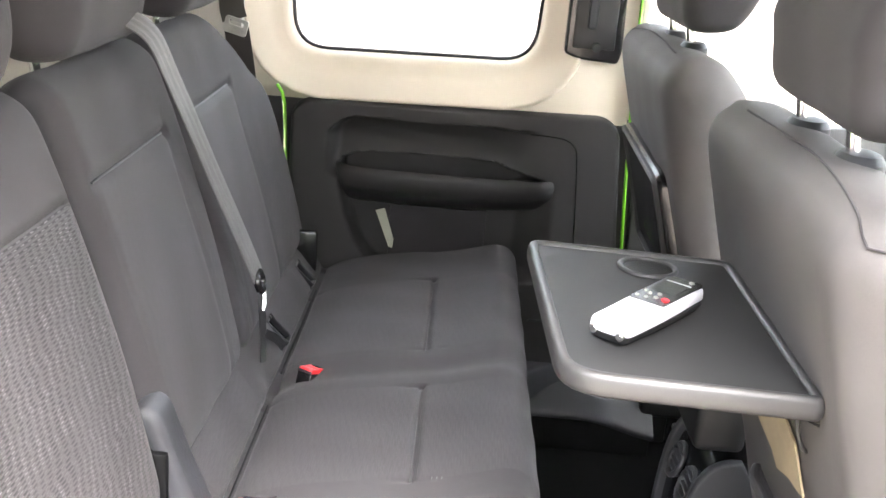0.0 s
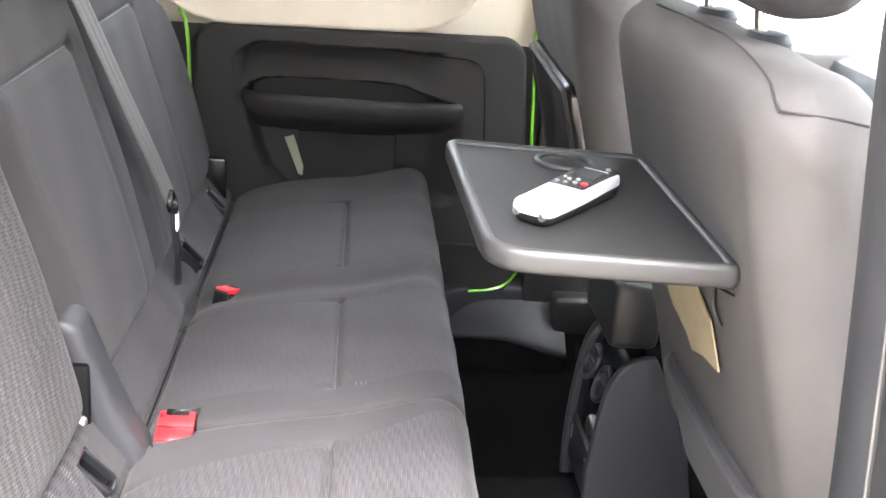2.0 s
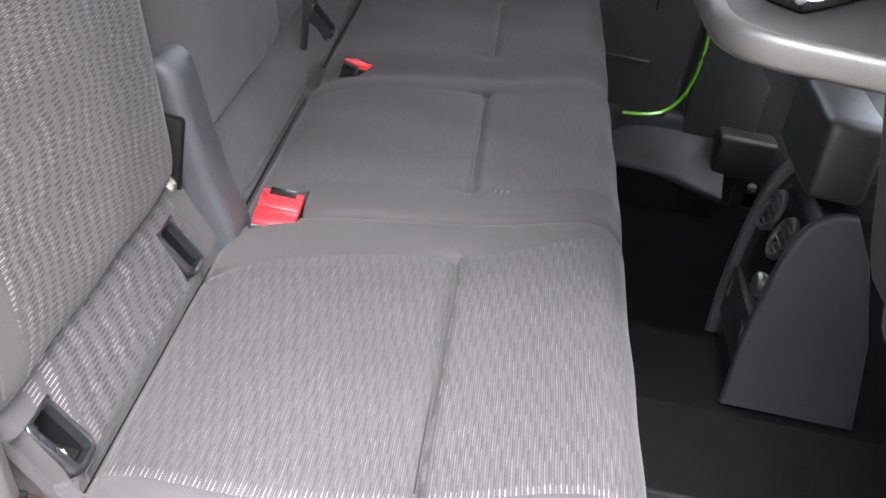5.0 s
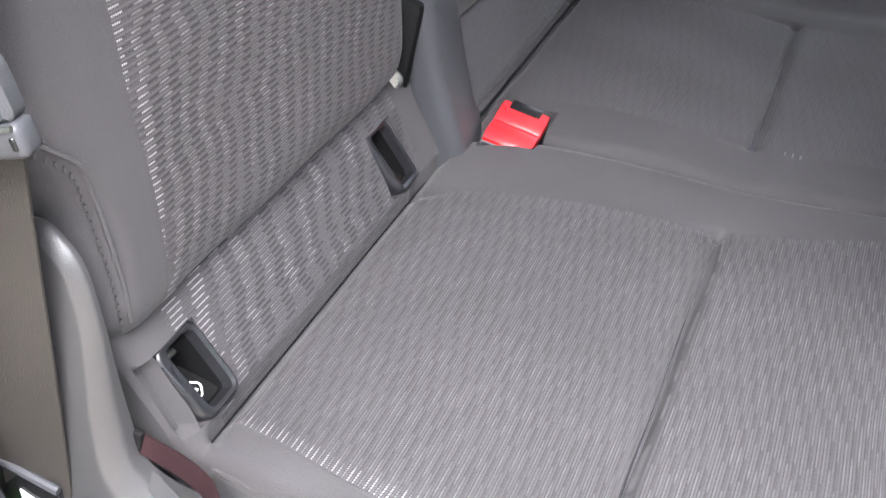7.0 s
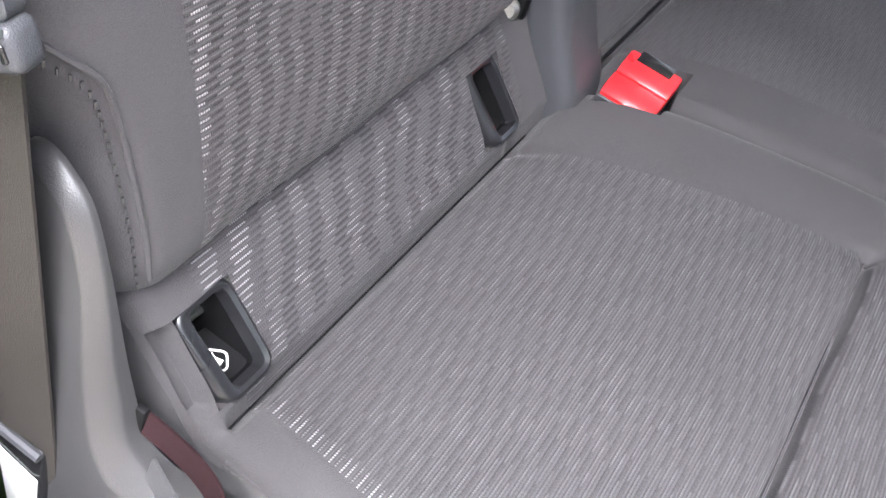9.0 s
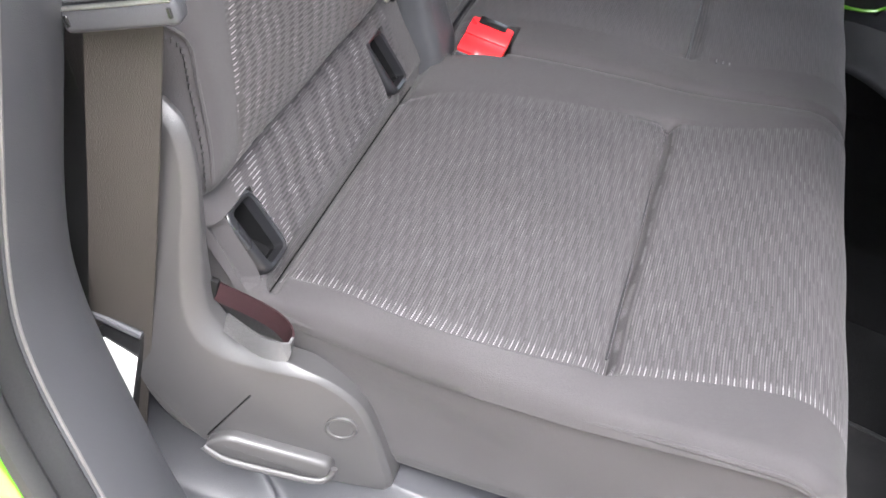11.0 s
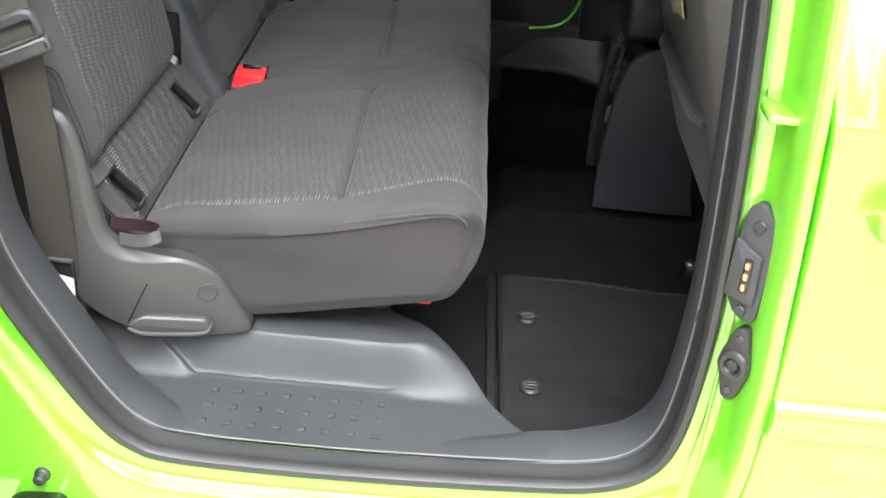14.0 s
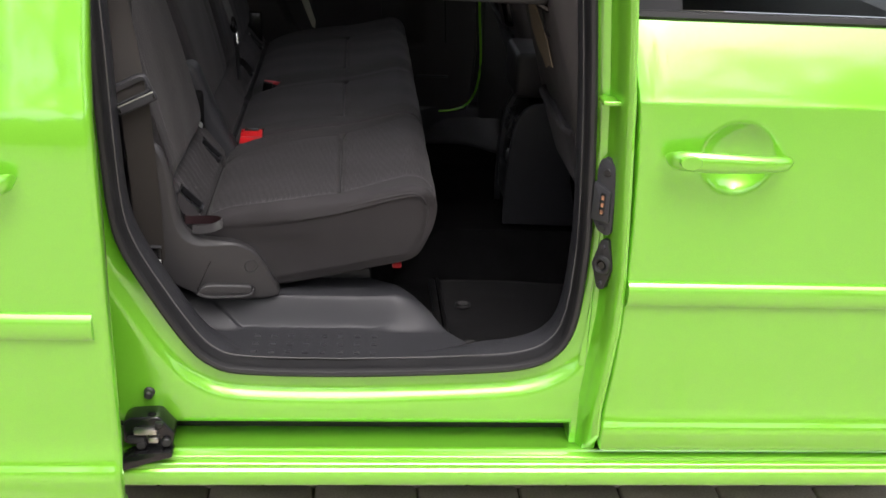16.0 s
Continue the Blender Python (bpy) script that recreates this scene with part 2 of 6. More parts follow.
# pale tone that stands in for sunlight falling into the door bin
PALE = surface("pale_sunlit_strip", (0.34, 0.34, 0.27), (0.42, 0.42, 0.33), 0.7, big=20.0, fine=600.0, bump=0.2)
STONE = surface("grey_concrete_paver", (0.38, 0.315, 0.260), (0.50, 0.425, 0.355), 0.85, big=9.0, fine=220.0, bump=0.6)
EARTH = surface("trodden_joint_sand", (0.16, 0.136, 0.112), (0.22, 0.190, 0.158), 0.95, big=4.0, fine=90.0, bump=0.8)
BARK = surface("grey_brown_bark", (0.07, 0.055, 0.042), (0.13, 0.105, 0.080), 0.9, big=5.0, fine=60.0, bump=0.8, stretch=(1.0, 1.0, 0.25))
LEAF = surface("green_leaves", (0.045, 0.085, 0.018), (0.085, 0.125, 0.030), 0.6, big=3.0, fine=30.0, bump=0.0)
# black plastic; in the cushion creases it stands in for shade
BLACK = plain("black_plastic_and_crease_shade", (0.003, 0.003, 0.0033), 0.6, spec=0.12)
GUIDE = surface("black_guide_plastic", (0.0075, 0.0076, 0.0088), (0.0100, 0.0101, 0.0115), 0.30, big=20.0, fine=900.0, bump=0.05, spec=0.35)
SCREEN = plain("dark_display_glass", (0.035, 0.040, 0.038), 0.08, 0.0, 0.5)


def glass(name, tint):
    m, t, p = nodes(name)
    p.inputs["Base Color"].default_value = (*tint, 1)
    p.inputs["Roughness"].default_value = 0.0
    p.inputs["Transmission Weight"].default_value = 1.0
    p.inputs["IOR"].default_value = 1.1
    return m


GLASS = glass("window_glass", (0.93, 0.97, 0.95))


# ---- shaping ----
def mesh(bm, name, smooth=True):
    me = bpy.data.meshes.new(name)
    bmesh.ops.recalc_face_normals(bm, faces=bm.faces)
    bm.to_mesh(me)
    bm.free()
    for f in me.polygons:
        f.use_smooth = smooth
    return me


def finish(ob, angle=35):
    me = ob.data
    me.set_sharp_from_angle(angle=radians(angle))


def thing(name, at, label, category, group="", kind=""):
    e = new(name)
    e.empty_display_size = 0.05
    e.location = at
    tagged(e, label, category, group, kind)
    return e


def part(name, bm, material, parent, label="", angle=35):
    ob = new(name, mesh(bm, name))
    for m in material if isinstance(material, (list, tuple)) else [material]:
        ob.data.materials.append(m)
    finish(ob, angle)
    if parent is not None:
        at = Vector(parent.location) if parent.parent is None else Vector(parent.parent.location)
        ob.parent = parent
        ob.matrix_parent_inverse = Matrix.Translation(-at) if parent.parent is None and parent.type == "EMPTY" else Matrix()
    if label:
        tagged(ob, label)
    return ob


def solo(name, bm, material, label, category, kind="", group="", angle=35):
    return tagged(part(name, bm, material, None, "", angle), label, category, group, kind)


def rbox(bm, lo, hi, r=0.004, seg=2, m=None):
    """A box with rounded edges between two corners."""
    g = bmesh.ops.create_cube(bm, size=1.0)
    c = [(a + b) / 2 for a, b in zip(lo, hi)]
    s = [abs(b - a) for a, b in zip(lo, hi)]
    vs = g["verts"]
    for v in vs:
        v.co = Vector((v.co.x * s[0], v.co.y * s[1], v.co.z * s[2]))
    es = list({e for v in vs for e in v.link_edges})
    if r > 0:
        out = bmesh.ops.bevel(bm, geom=es, offset=min(r, min(s) * 0.49), segments=seg, profile=0.5, affect="EDGES")
        vs = list({v for f in out["faces"] for v in f.verts} | {v for v in vs if v.is_valid})
    t = (m or Matrix()) if m else Matrix()
    for v in vs:
        v.co = t @ (v.co + Vector(c))
    return vs


def rounded(pts, r, seg=4):
    """A closed outline with its corners rounded; r is one radius or one a corner."""
    out, n = [], len(pts)
    for i, p in enumerate(pts):
        ri = r[i] if isinstance(r, (list, tuple)) else r
        p, a, b = Vector(p), Vector(pts[i - 1]), Vector(pts[(i + 1) % n])
        u, v = (a - p), (b - p)
        d = min(ri, u.length * 0.45, v.length * 0.45)
        s, e = p + u.normalized() * d, p + v.normalized() * d
        for k in range(seg + 1):
            w = k / seg
            out.append(tuple(s * (1 - w) ** 2 + p * 2 * w * (1 - w) + e * w * w))
    return out


def smooth_path(pts, step, closed=False):
    """Catmull-Rom through the points, resampled at even steps."""
    P = [Vector(p) for p in pts]
    n = len(P)
    fine = []
    for i in range(n if closed else n - 1):
        if closed:
            a, b, c, d = P[i - 1], P[i], P[(i + 1) % n], P[(i + 2) % n]
        else:
            a, b, c, d = P[max(i - 1, 0)], P[i], P[i + 1], P[min(i + 2, n - 1)]
        for k in range(16):
            t = k / 16
            fine.append(0.5 * (2 * b + (c - a) * t + (2 * a - 5 * b + 4 * c - d) * t * t + (3 * b - a - 3 * c + d) * t ** 3))
    fine.append(P[0].copy() if closed else P[-1].copy())
    total = sum((fine[i + 1] - fine[i]).length for i in range(len(fine) - 1))
    m = max(3, round(total / step))
    out, acc, i = [], 0.0, 0
    for k in range(m if closed else m + 1):
        want = total * k / m
        while i < len(fine) - 2 and acc + (fine[i + 1] - fine[i]).length < want:
            acc += (fine[i + 1] - fine[i]).length
            i += 1
        seg = (fine[i + 1] - fine[i]).length
        out.append(fine[i].lerp(fine[i + 1], min(1.0, (want - acc) / seg) if seg > 1e-9 else 0.0))
    return out


def loft(bm, rings, closed=True, cap=True, loop=False):
    rows = [[bm.verts.new(p) for p in r] for r in rings]
    n = len(rows[0])
    for a, b in zip(rows, rows[1:] + (rows[:1] if loop else [])):
        for i in range(n if closed else n - 1):
            j = (i + 1) % n
            try:
                bm.faces.new((a[i], a[j], b[j], b[i]))
            except ValueError:
                pass
    if cap and closed and not loop:
        bm.faces.new(rows[0])
        bm.faces.new(rows[-1])
    return rows


def prism(bm, outline, axis, a, b, bevel=0.0, seg=2):
    """A flat outline given thickness along an axis, with rounded rims."""
    def place(u, v, w):
        return {"x": (w, u, v), "y": (u, w, v), "z": (u, v, w)}[axis]
    if bevel <= 0:
        return loft(bm, [[place(u, v, a) for u, v in outline], [place(u, v, b) for u, v in outline]])
    c = Vector((sum(p[0] for p in outline) / len(outline), sum(p[1] for p in outline) / len(outline)))
    n = len(outline)
    area = sum(outline[i][0] * outline[(i + 1) % n][1] - outline[(i + 1) % n][0] * outline[i][1] for i in range(n))
    sgn = 1 if area > 0 else -1
    nor = []
    for i in range(n):
        d1 = (Vector(outline[i]) - Vector(outline[i - 1])).normalized()
        d2 = (Vector(outline[(i + 1) % n]) - Vector(outline[i])).normalized()
        t = (d1 + d2).normalized() if (d1 + d2).length > 1e-6 else d1
        nor.append(Vector((-t.y, t.x)) * sgn)
    rings = []
    dirn = 1 if b > a else -1
    for k in range(seg + 1):
        ang = math.pi / 2 * k / seg
        ins, off = bevel * (1 - math.sin(ang)), bevel * (1 - math.cos(ang))
        rings.append([place(outline[i][0] + nor[i].x * ins, outline[i][1] + nor[i].y * ins, a + dirn * off) for i in range(n)])
    for k in range(seg + 1):
        ang = math.pi / 2 * (1 - k / seg)
        ins, off = bevel * (1 - math.sin(ang)), bevel * (1 - math.cos(ang))
        rings.append([place(outline[i][0] + nor[i].x * ins, outline[i][1] + nor[i].y * ins, b - dirn * off) for i in range(n)])
    return loft(bm, rings)


def tube(bm, pts, r, n=8, closed=False, flat=1.0, up=(0, 0, 1)):
    """A round or flattened bar along a path."""
    P = [Vector(p) for p in pts]
    rings = []
    for i, p in enumerate(P):
        if closed:
            t = P[(i + 1) % len(P)] - P[i - 1]
        else:
            t = P[min(i + 1, len(P) - 1)] - P[max(i - 1, 0)]
        t.normalize()
        s = t.cross(Vector(up))
        if s.length < 1e-3:
            s = t.cross(Vector((1, 0, 0)))
        s.normalize()
        w = s.cross(t).normalized()
        rings.append([p + s * r * math.cos(2 * math.pi * k / n) + w * r * flat * math.sin(2 * math.pi * k / n) for k in range(n)])
    loft(bm, rings, loop=closed)


def strap(bm, pts, width, across, thick=0.0016, ribs=0):
    """A band of webbing along a path, as wide as width in the direction across; ribs raises long stripes."""
    P = [Vector(p) for p in pts]
    A = Vector(across).normalized()
    n = max(2, ribs * 4 + 1)
    rings = []
    for i, p in enumerate(P):
        t = (P[min(i + 1, len(P) - 1)] - P[max(i - 1, 0)]).normalized()
        a = (A - t * A.dot(t)).normalized()
        nrm = t.cross(a).normalized()
        top = [p + a * width * (k / (n - 1) - 0.5) + nrm * (thick / 2 + (0.0009 * (0.5 - 0.5 * math.cos(2 * math.pi * ribs * k / (n - 1))) if ribs else 0)) for k in range(n)]
        bot = [p + a * width * (k / (n - 1) - 0.5) - nrm * thick / 2 for k in reversed(range(n))]
        rings.append(top + bot)
    loft(bm, rings)


def disc(bm, c, axis, r, depth, n=24, bevel=0.001):
    """A short round plug whose face looks along axis."""
    a = Vector(axis).normalized()
    s = a.orthogonal().normalized()
    w = a.cross(s)
    rings = []
    for rr, h in ((r, -depth / 2), (r, depth / 2 - bevel), (r - bevel, depth / 2)):
        rings.append([Vector(c) + a * h + (s * math.cos(2 * math.pi * k / n) + w * math.sin(2 * math.pi * k / n)) * rr for k in range(n)])
    loft(bm, rings)


def ring(bm, c, axis, r, tube_r, n=32, k=8):
    a = Vector(axis).normalized()
    s = a.orthogonal().normalized()
    w = a.cross(s)
    rings = []
    for i in range(n):
        d = s * math.cos(2 * math.pi * i / n) + w * math.sin(2 * math.pi * i / n)
        rings.append([Vector(c) + d * (r + tube_r * math.cos(2 * math.pi * j / k)) + a * tube_r * math.sin(2 * math.pi * j / k) for j in range(k)])
    loft(bm, rings, loop=True)


def sheet(bm, pts, thick, nrm):
    """A thin plate with the given outline in space."""
    nrm = Vector(nrm).normalized() * thick
    loft(bm, [[Vector(p) for p in pts], [Vector(p) + nrm for p in pts]])


def smoothstep(t):
    t = max(0.0, min(1.0, t))
    return t * t * (3 - 2 * t)


# ---- the van: shell, doors and trim ----
CENTRE = 0.875          # the van's middle line, in y
FLOOR = 0.26


def mirror(p):
    return (p[0], 2 * CENTRE - p[1], p[2])


# door aperture, seen from the side: x forward, z up
def offset(path, d):
    """The closed path moved outwards by d."""
    n, out = len(path), []
    area = sum(path[i][0] * path[(i + 1) % n][1] - path[(i + 1) % n][0] * path[i][1] for i in range(n))
    s = -1 if area > 0 else 1
    for i in range(n):
        t = (Vector(path[(i + 2) % n]) - Vector(path[i - 2])).normalized()
        out.append((path[i][0] - t.y * s * d, path[i][1] + t.x * s * d))
    return out


APERTURE = [(-0.100, 1.05), (-0.097, 0.933), (-0.093, 0.78), (-0.087, 0.67), (-0.071, 0.607), (-0.030, 0.53), (0.016, 0.457), (0.050, 0.424), (0.10, 0.409), (0.26, 0.406), (0.45, 0.413), (0.543, 0.423), (0.592, 0.449),
            (0.616, 0.50), (0.624, 0.60), (0.622, 0.70), (0.612, 0.85), (0.597, 1.0), (0.575, 1.2), (0.558, 1.48), (0.52, 1.52), (-0.06, 1.52), (-0.10, 1.48)]
APERTURE = offset([(p.x, p.y) for p in smooth_path([(u, v, 0) for u, v in APERTURE], 0.014, True)], -0.010)


van = thing("van", (0.3, CENTRE, 0.0), "lime green van with its sliding side door open", "van")


def jamb():
    bm = bmesh.new()
    rings = []
    for d, y in ((0.004, 0.098), (0.010, 0.080), (0.014, 0.0755), (0.024, 0.0745), (0.034, 0.0735), (0.040, 0.0715), (0.046, 0.0670), (0.051, 0.0630), (0.056, 0.0605), (0.062, 0.0595), (0.075, 0.059), (0.12, 0.059), (0.30, 0.059)):
        ringpts = []
        # along the front pillar the ledge beside the seal is narrow and the wall slopes out at once
        near = 0.010 + 0.2 * (d - 0.010) if d < 0.034 else 0.0148 + (d - 0.034) * 1.7 if d < 0.062 else d
        for (u, v), (un, vn), (u0, v0) in zip(offset(APERTURE, d), offset(APERTURE, max(d, 0.010) if d < 0.010 else near), APERTURE):
            k = smoothstep((u0 - 0.54) / 0.04) * smoothstep((v0 - 0.46) / 0.06)
            u, v = u + (un - u) * k, v + (vn - v) * k
            if d >= 0.03:
                u = min(max(u, -0.34), 0.636)
            ringpts.append((u, y, min(max(v, 0.347), 1.72)))
        rings.append(ringpts)
    loft(bm, rings, cap=False)
    return part("door_frame", bm, PAINT, van, "lime green painted door frame")


jamb()


def pillar_edge():
    """The painted pillar that curves from the jamb out to the gap of the front door."""
    bm = bmesh.new()
    rings = []
    for z, dx in ((0.286, 0.001), (0.300, 0.001), (0.335, 0.000), (0.38, -0.001), (0.45, 0.006), (0.52, 0.012), (0.60, 0.013), (0.75, 0.004), (0.87, -0.004), (1.02, -0.018), (1.25, -0.035), (1.6, -0.07)):
        rings.append([(0.622 + dx, 0.064, z), (0.632 + dx, 0.060, z), (0.637 + dx, 0.050, z), (0.639 + dx, 0.034, z), (0.642 + dx, 0.018, z), (0.647 + dx, 0.006, z),
                      (0.653 + dx, 0.001, z), (0.657 + dx, 0.003, z), (0.659 + dx, 0.012, z), (0.659 + dx, 0.06, z), (0.640 + dx, 0.085, z)])
        # the foot draws in over the lower sill
        foot = 0.040 * smoothstep((0.345 - z) / 0.06)
        rings[-1] = [(x, max(y, foot), z) for x, y, z in rings[-1]]
    loft(bm, rings)
    return part("centre_pillar", bm, PAINT, van, "lime green centre pillar")


pillar_edge()


def rocker():
    bm = bmesh.new()
    prof = [(0.0595, 0.350), (0.0590, 0.334), (0.0600, 0.326), (0.0640, 0.3215), (0.070, 0.3205), (0.125, 0.3195), (0.127, 0.3200), (0.16, 0.3200), (0.16, 0.350)]
    loft(bm, [[(x, y, z) for y, z in prof] for x in (-0.36, 0.0, 0.3, 0.626)])
    prof = [(0.0595, 0.350), (0.0590, 0.334), (0.0590, 0.326), (0.0590, 0.315), (0.0600, 0.300), (0.064, 0.284), (0.16, 0.284), (0.16, 0.350)]
    loft(bm, [[(x, y, z) for y, z in prof] for x in (0.624, 0.632, 0.655)])
    part("sill_panel", bm, PAINT, van, "lime green sill with a long rail slot")
    bm = bmesh.new()
    prof = [(0.127, 0.2775), (0.092, 0.2795), (0.060, 0.2835), (0.043, 0.2890), (0.039, 0.2900), (0.035, 0.2892), (0.0335, 0.2860), (0.0285, 0.2842), (0.0260, 0.2836), (0.0238, 0.2818), (0.0230, 0.2768), (0.0190, 0.2750),
            (0.0168, 0.2740), (0.0152, 0.2718), (0.0146, 0.2662), (0.0108, 0.2632), (0.0092, 0.2606), (0.0086, 0.2470), (0.014, 0.236), (0.06, 0.230), (0.16, 0.235), (0.16, 0.2775)]
    loft(bm, [[(x, y, z) for y, z in prof] for x in (-0.36, 0.0, 0.3, 0.634, 0.9, 1.3, 1.75)])
    part("lower_sill", bm, PAINT, van, "lime green ribbed lower sill")
    bm = bmesh.new()
    rbox(bm, (-0.36, 0.1185, 0.2775), (0.631, 0.1265, 0.3190), 0.001, 1)
    part("slide_rail", bm, DARK, van, "dark steel slide rail")


rocker()


def front_door():
    # outer skin: foot tucked in, lower crease, flat flank, shoulder crease under the window
    rows = [(0.298, 0.020, 0.006), (0.303, 0.012, 0.004), (0.312, 0.009, 0.002), (0.335, 0.005, 0.0), (0.344, 0.0035, 0.0), (0.352, 0.008, 0.001), (0.362, 0.013, 0.002), (0.380, 0.014, 0.003), (0.45, 0.008, 0.008),
            (0.53, 0.003, 0.011), (0.60, 0.001, 0.012), (0.69, 0.0, 0.010), (0.78, 0.001, 0.006), (0.85, 0.003, 0.001), (0.872, 0.004, -0.002), (0.880, 0.008, -0.003), (0.90, 0.017, -0.006),
            (0.94, 0.036, -0.013), (0.972, 0.052, -0.018), (0.982, 0.058, -0.019)]
    zs, yv, xv = [r[0] for r in rows], [r[1] for r in rows], [r[2] for r in rows]
    grid = sorted(set(zs) | {0.72 + 0.005 * k for k in range(34)})
    full = []
    for z in grid:
        y, xa = float(np.interp(z, zs, yv)), float(np.interp(z, zs, xv))
        line = [0.659 + xa, 0.661 + xa, 0.664 + xa, 0.70] + [0.735 + 0.005 * k for k in range(30)] + [0.92, 1.1, 1.35, 1.62]
        front = []
        for x in line:
            r = math.hypot((x - 0.808) / 0.054, (z - 0.798) / 0.053)
            dish = 0.024 * (1 - r * r) if r < 1 else 0.0
            edge = 0.006 if x == line[0] else 0.0015 if x == line[1] else 0.0
            front.append((x, y + dish + edge, z))
        full.append(front + [(1.62, y + 0.035, z), (0.659 + xa, y + 0.035, z)])
    bm = bmesh.new()
    loft(bm, full)
    door = part("front_door", bm, PAINT, van, "closed lime green front door", 40)
    # protective strip
    bm = bmesh.new()
    prof = [(0.004, 0.563), (-0.006, 0.567), (-0.010, 0.574), (-0.011, 0.590), (-0.009, 0.598), (-0.004, 0.603), (0.004, 0.604)]
    loft(bm, [[(x, y, z) for y, z in prof] for x in (0.672, 0.675, 1.60)])
    part("side_strip", bm, PAINT, door, "lime green protective strip")
    # handle with its bowl behind it
    bm = bmesh.new()
    pts = [(0.700, -0.012, 0.800), (0.706, -0.024, 0.801), (0.725, -0.033, 0.802), (0.76, -0.038, 0.802), (0.80, -0.040, 0.802), (0.84, -0.038, 0.802), (0.866, -0.030, 0.801), (0.880, -0.014, 0.800)]
    P = smooth_path(pts, 0.006)
    rings = []
    for i, p in enumerate(P):
        u = i / (len(P) - 1)
        h = 0.0145 * (1 - 0.25 * smoothstep((u - 0.3) / 0.7)) * min(1.0, math.sqrt(max(0.02, 1 - abs(2 * u - 1) ** 6)))
        rings.append([p + Vector((0, 0.009 * math.cos(a), h * math.sin(a))) for a in (2 * math.pi * k / 14 for k in range(14))])
    loft(bm, rings)
    handle = part("door_handle", bm, PAINT, door, "lime green pull handle")
    bm = bmesh.new()
    ovals = []
    for k, yy in ((1.0, -0.036), (1.0, -0.0445), (0.93, -0.0458), (0.6, -0.0462)):
        ovals.append([(0.727 + 0.0155 * k * math.cos(t), yy, 0.8025 + 0.0098 * k * math.sin(t)) for t in (2 * math.pi * j / 28 for j in range(28))])
    loft(bm, ovals)
    part("lock_cover", bm, PAINT, handle)
    # waist rail, window pane and black pillar cover
    bm = bmesh.new()
    loft(bm, [[(x, y, z) for y, z in ((0.054, 0.979), (0.050, 0.983), (0.052, 0.990), (0.057, 0.992), (0.066, 0.990), (0.066, 0.979))] for x in (0.645, 0.9, 1.25, 1.6)])
    part("window_seal", bm, RUBBER, door, "black rubber waist seal")
    bm = bmesh.new()
    sheet(bm, [(0.705, 0.066, 0.990), (1.60, 0.066, 0.990), (1.45, 0.098, 1.30), (1.30, 0.13, 1.50), (0.62, 0.13, 1.50)], 0.004, (0, 1, 0.2))
    pane = part("window_pane", bm, GLASS, door, "clear side window")
    pane.visible_shadow = False
    bm = bmesh.new()
    sheet(bm, [(0.636, 0.056, 0.990), (0.716, 0.056, 0.990), (0.66, 0.118, 1.50), (0.57, 0.118, 1.50)], 0.014, (0, 1, 0.2))
    part("pillar_cover", bm, PLASTIC, door, "satin black pillar cover")
    bm = bmesh.new()
    rbox(bm, (0.68, 0.070, 0.31), (1.60, 0.12, 0.97), 0.01, 2)
    part("door_card", bm, DARK, door)


front_door()


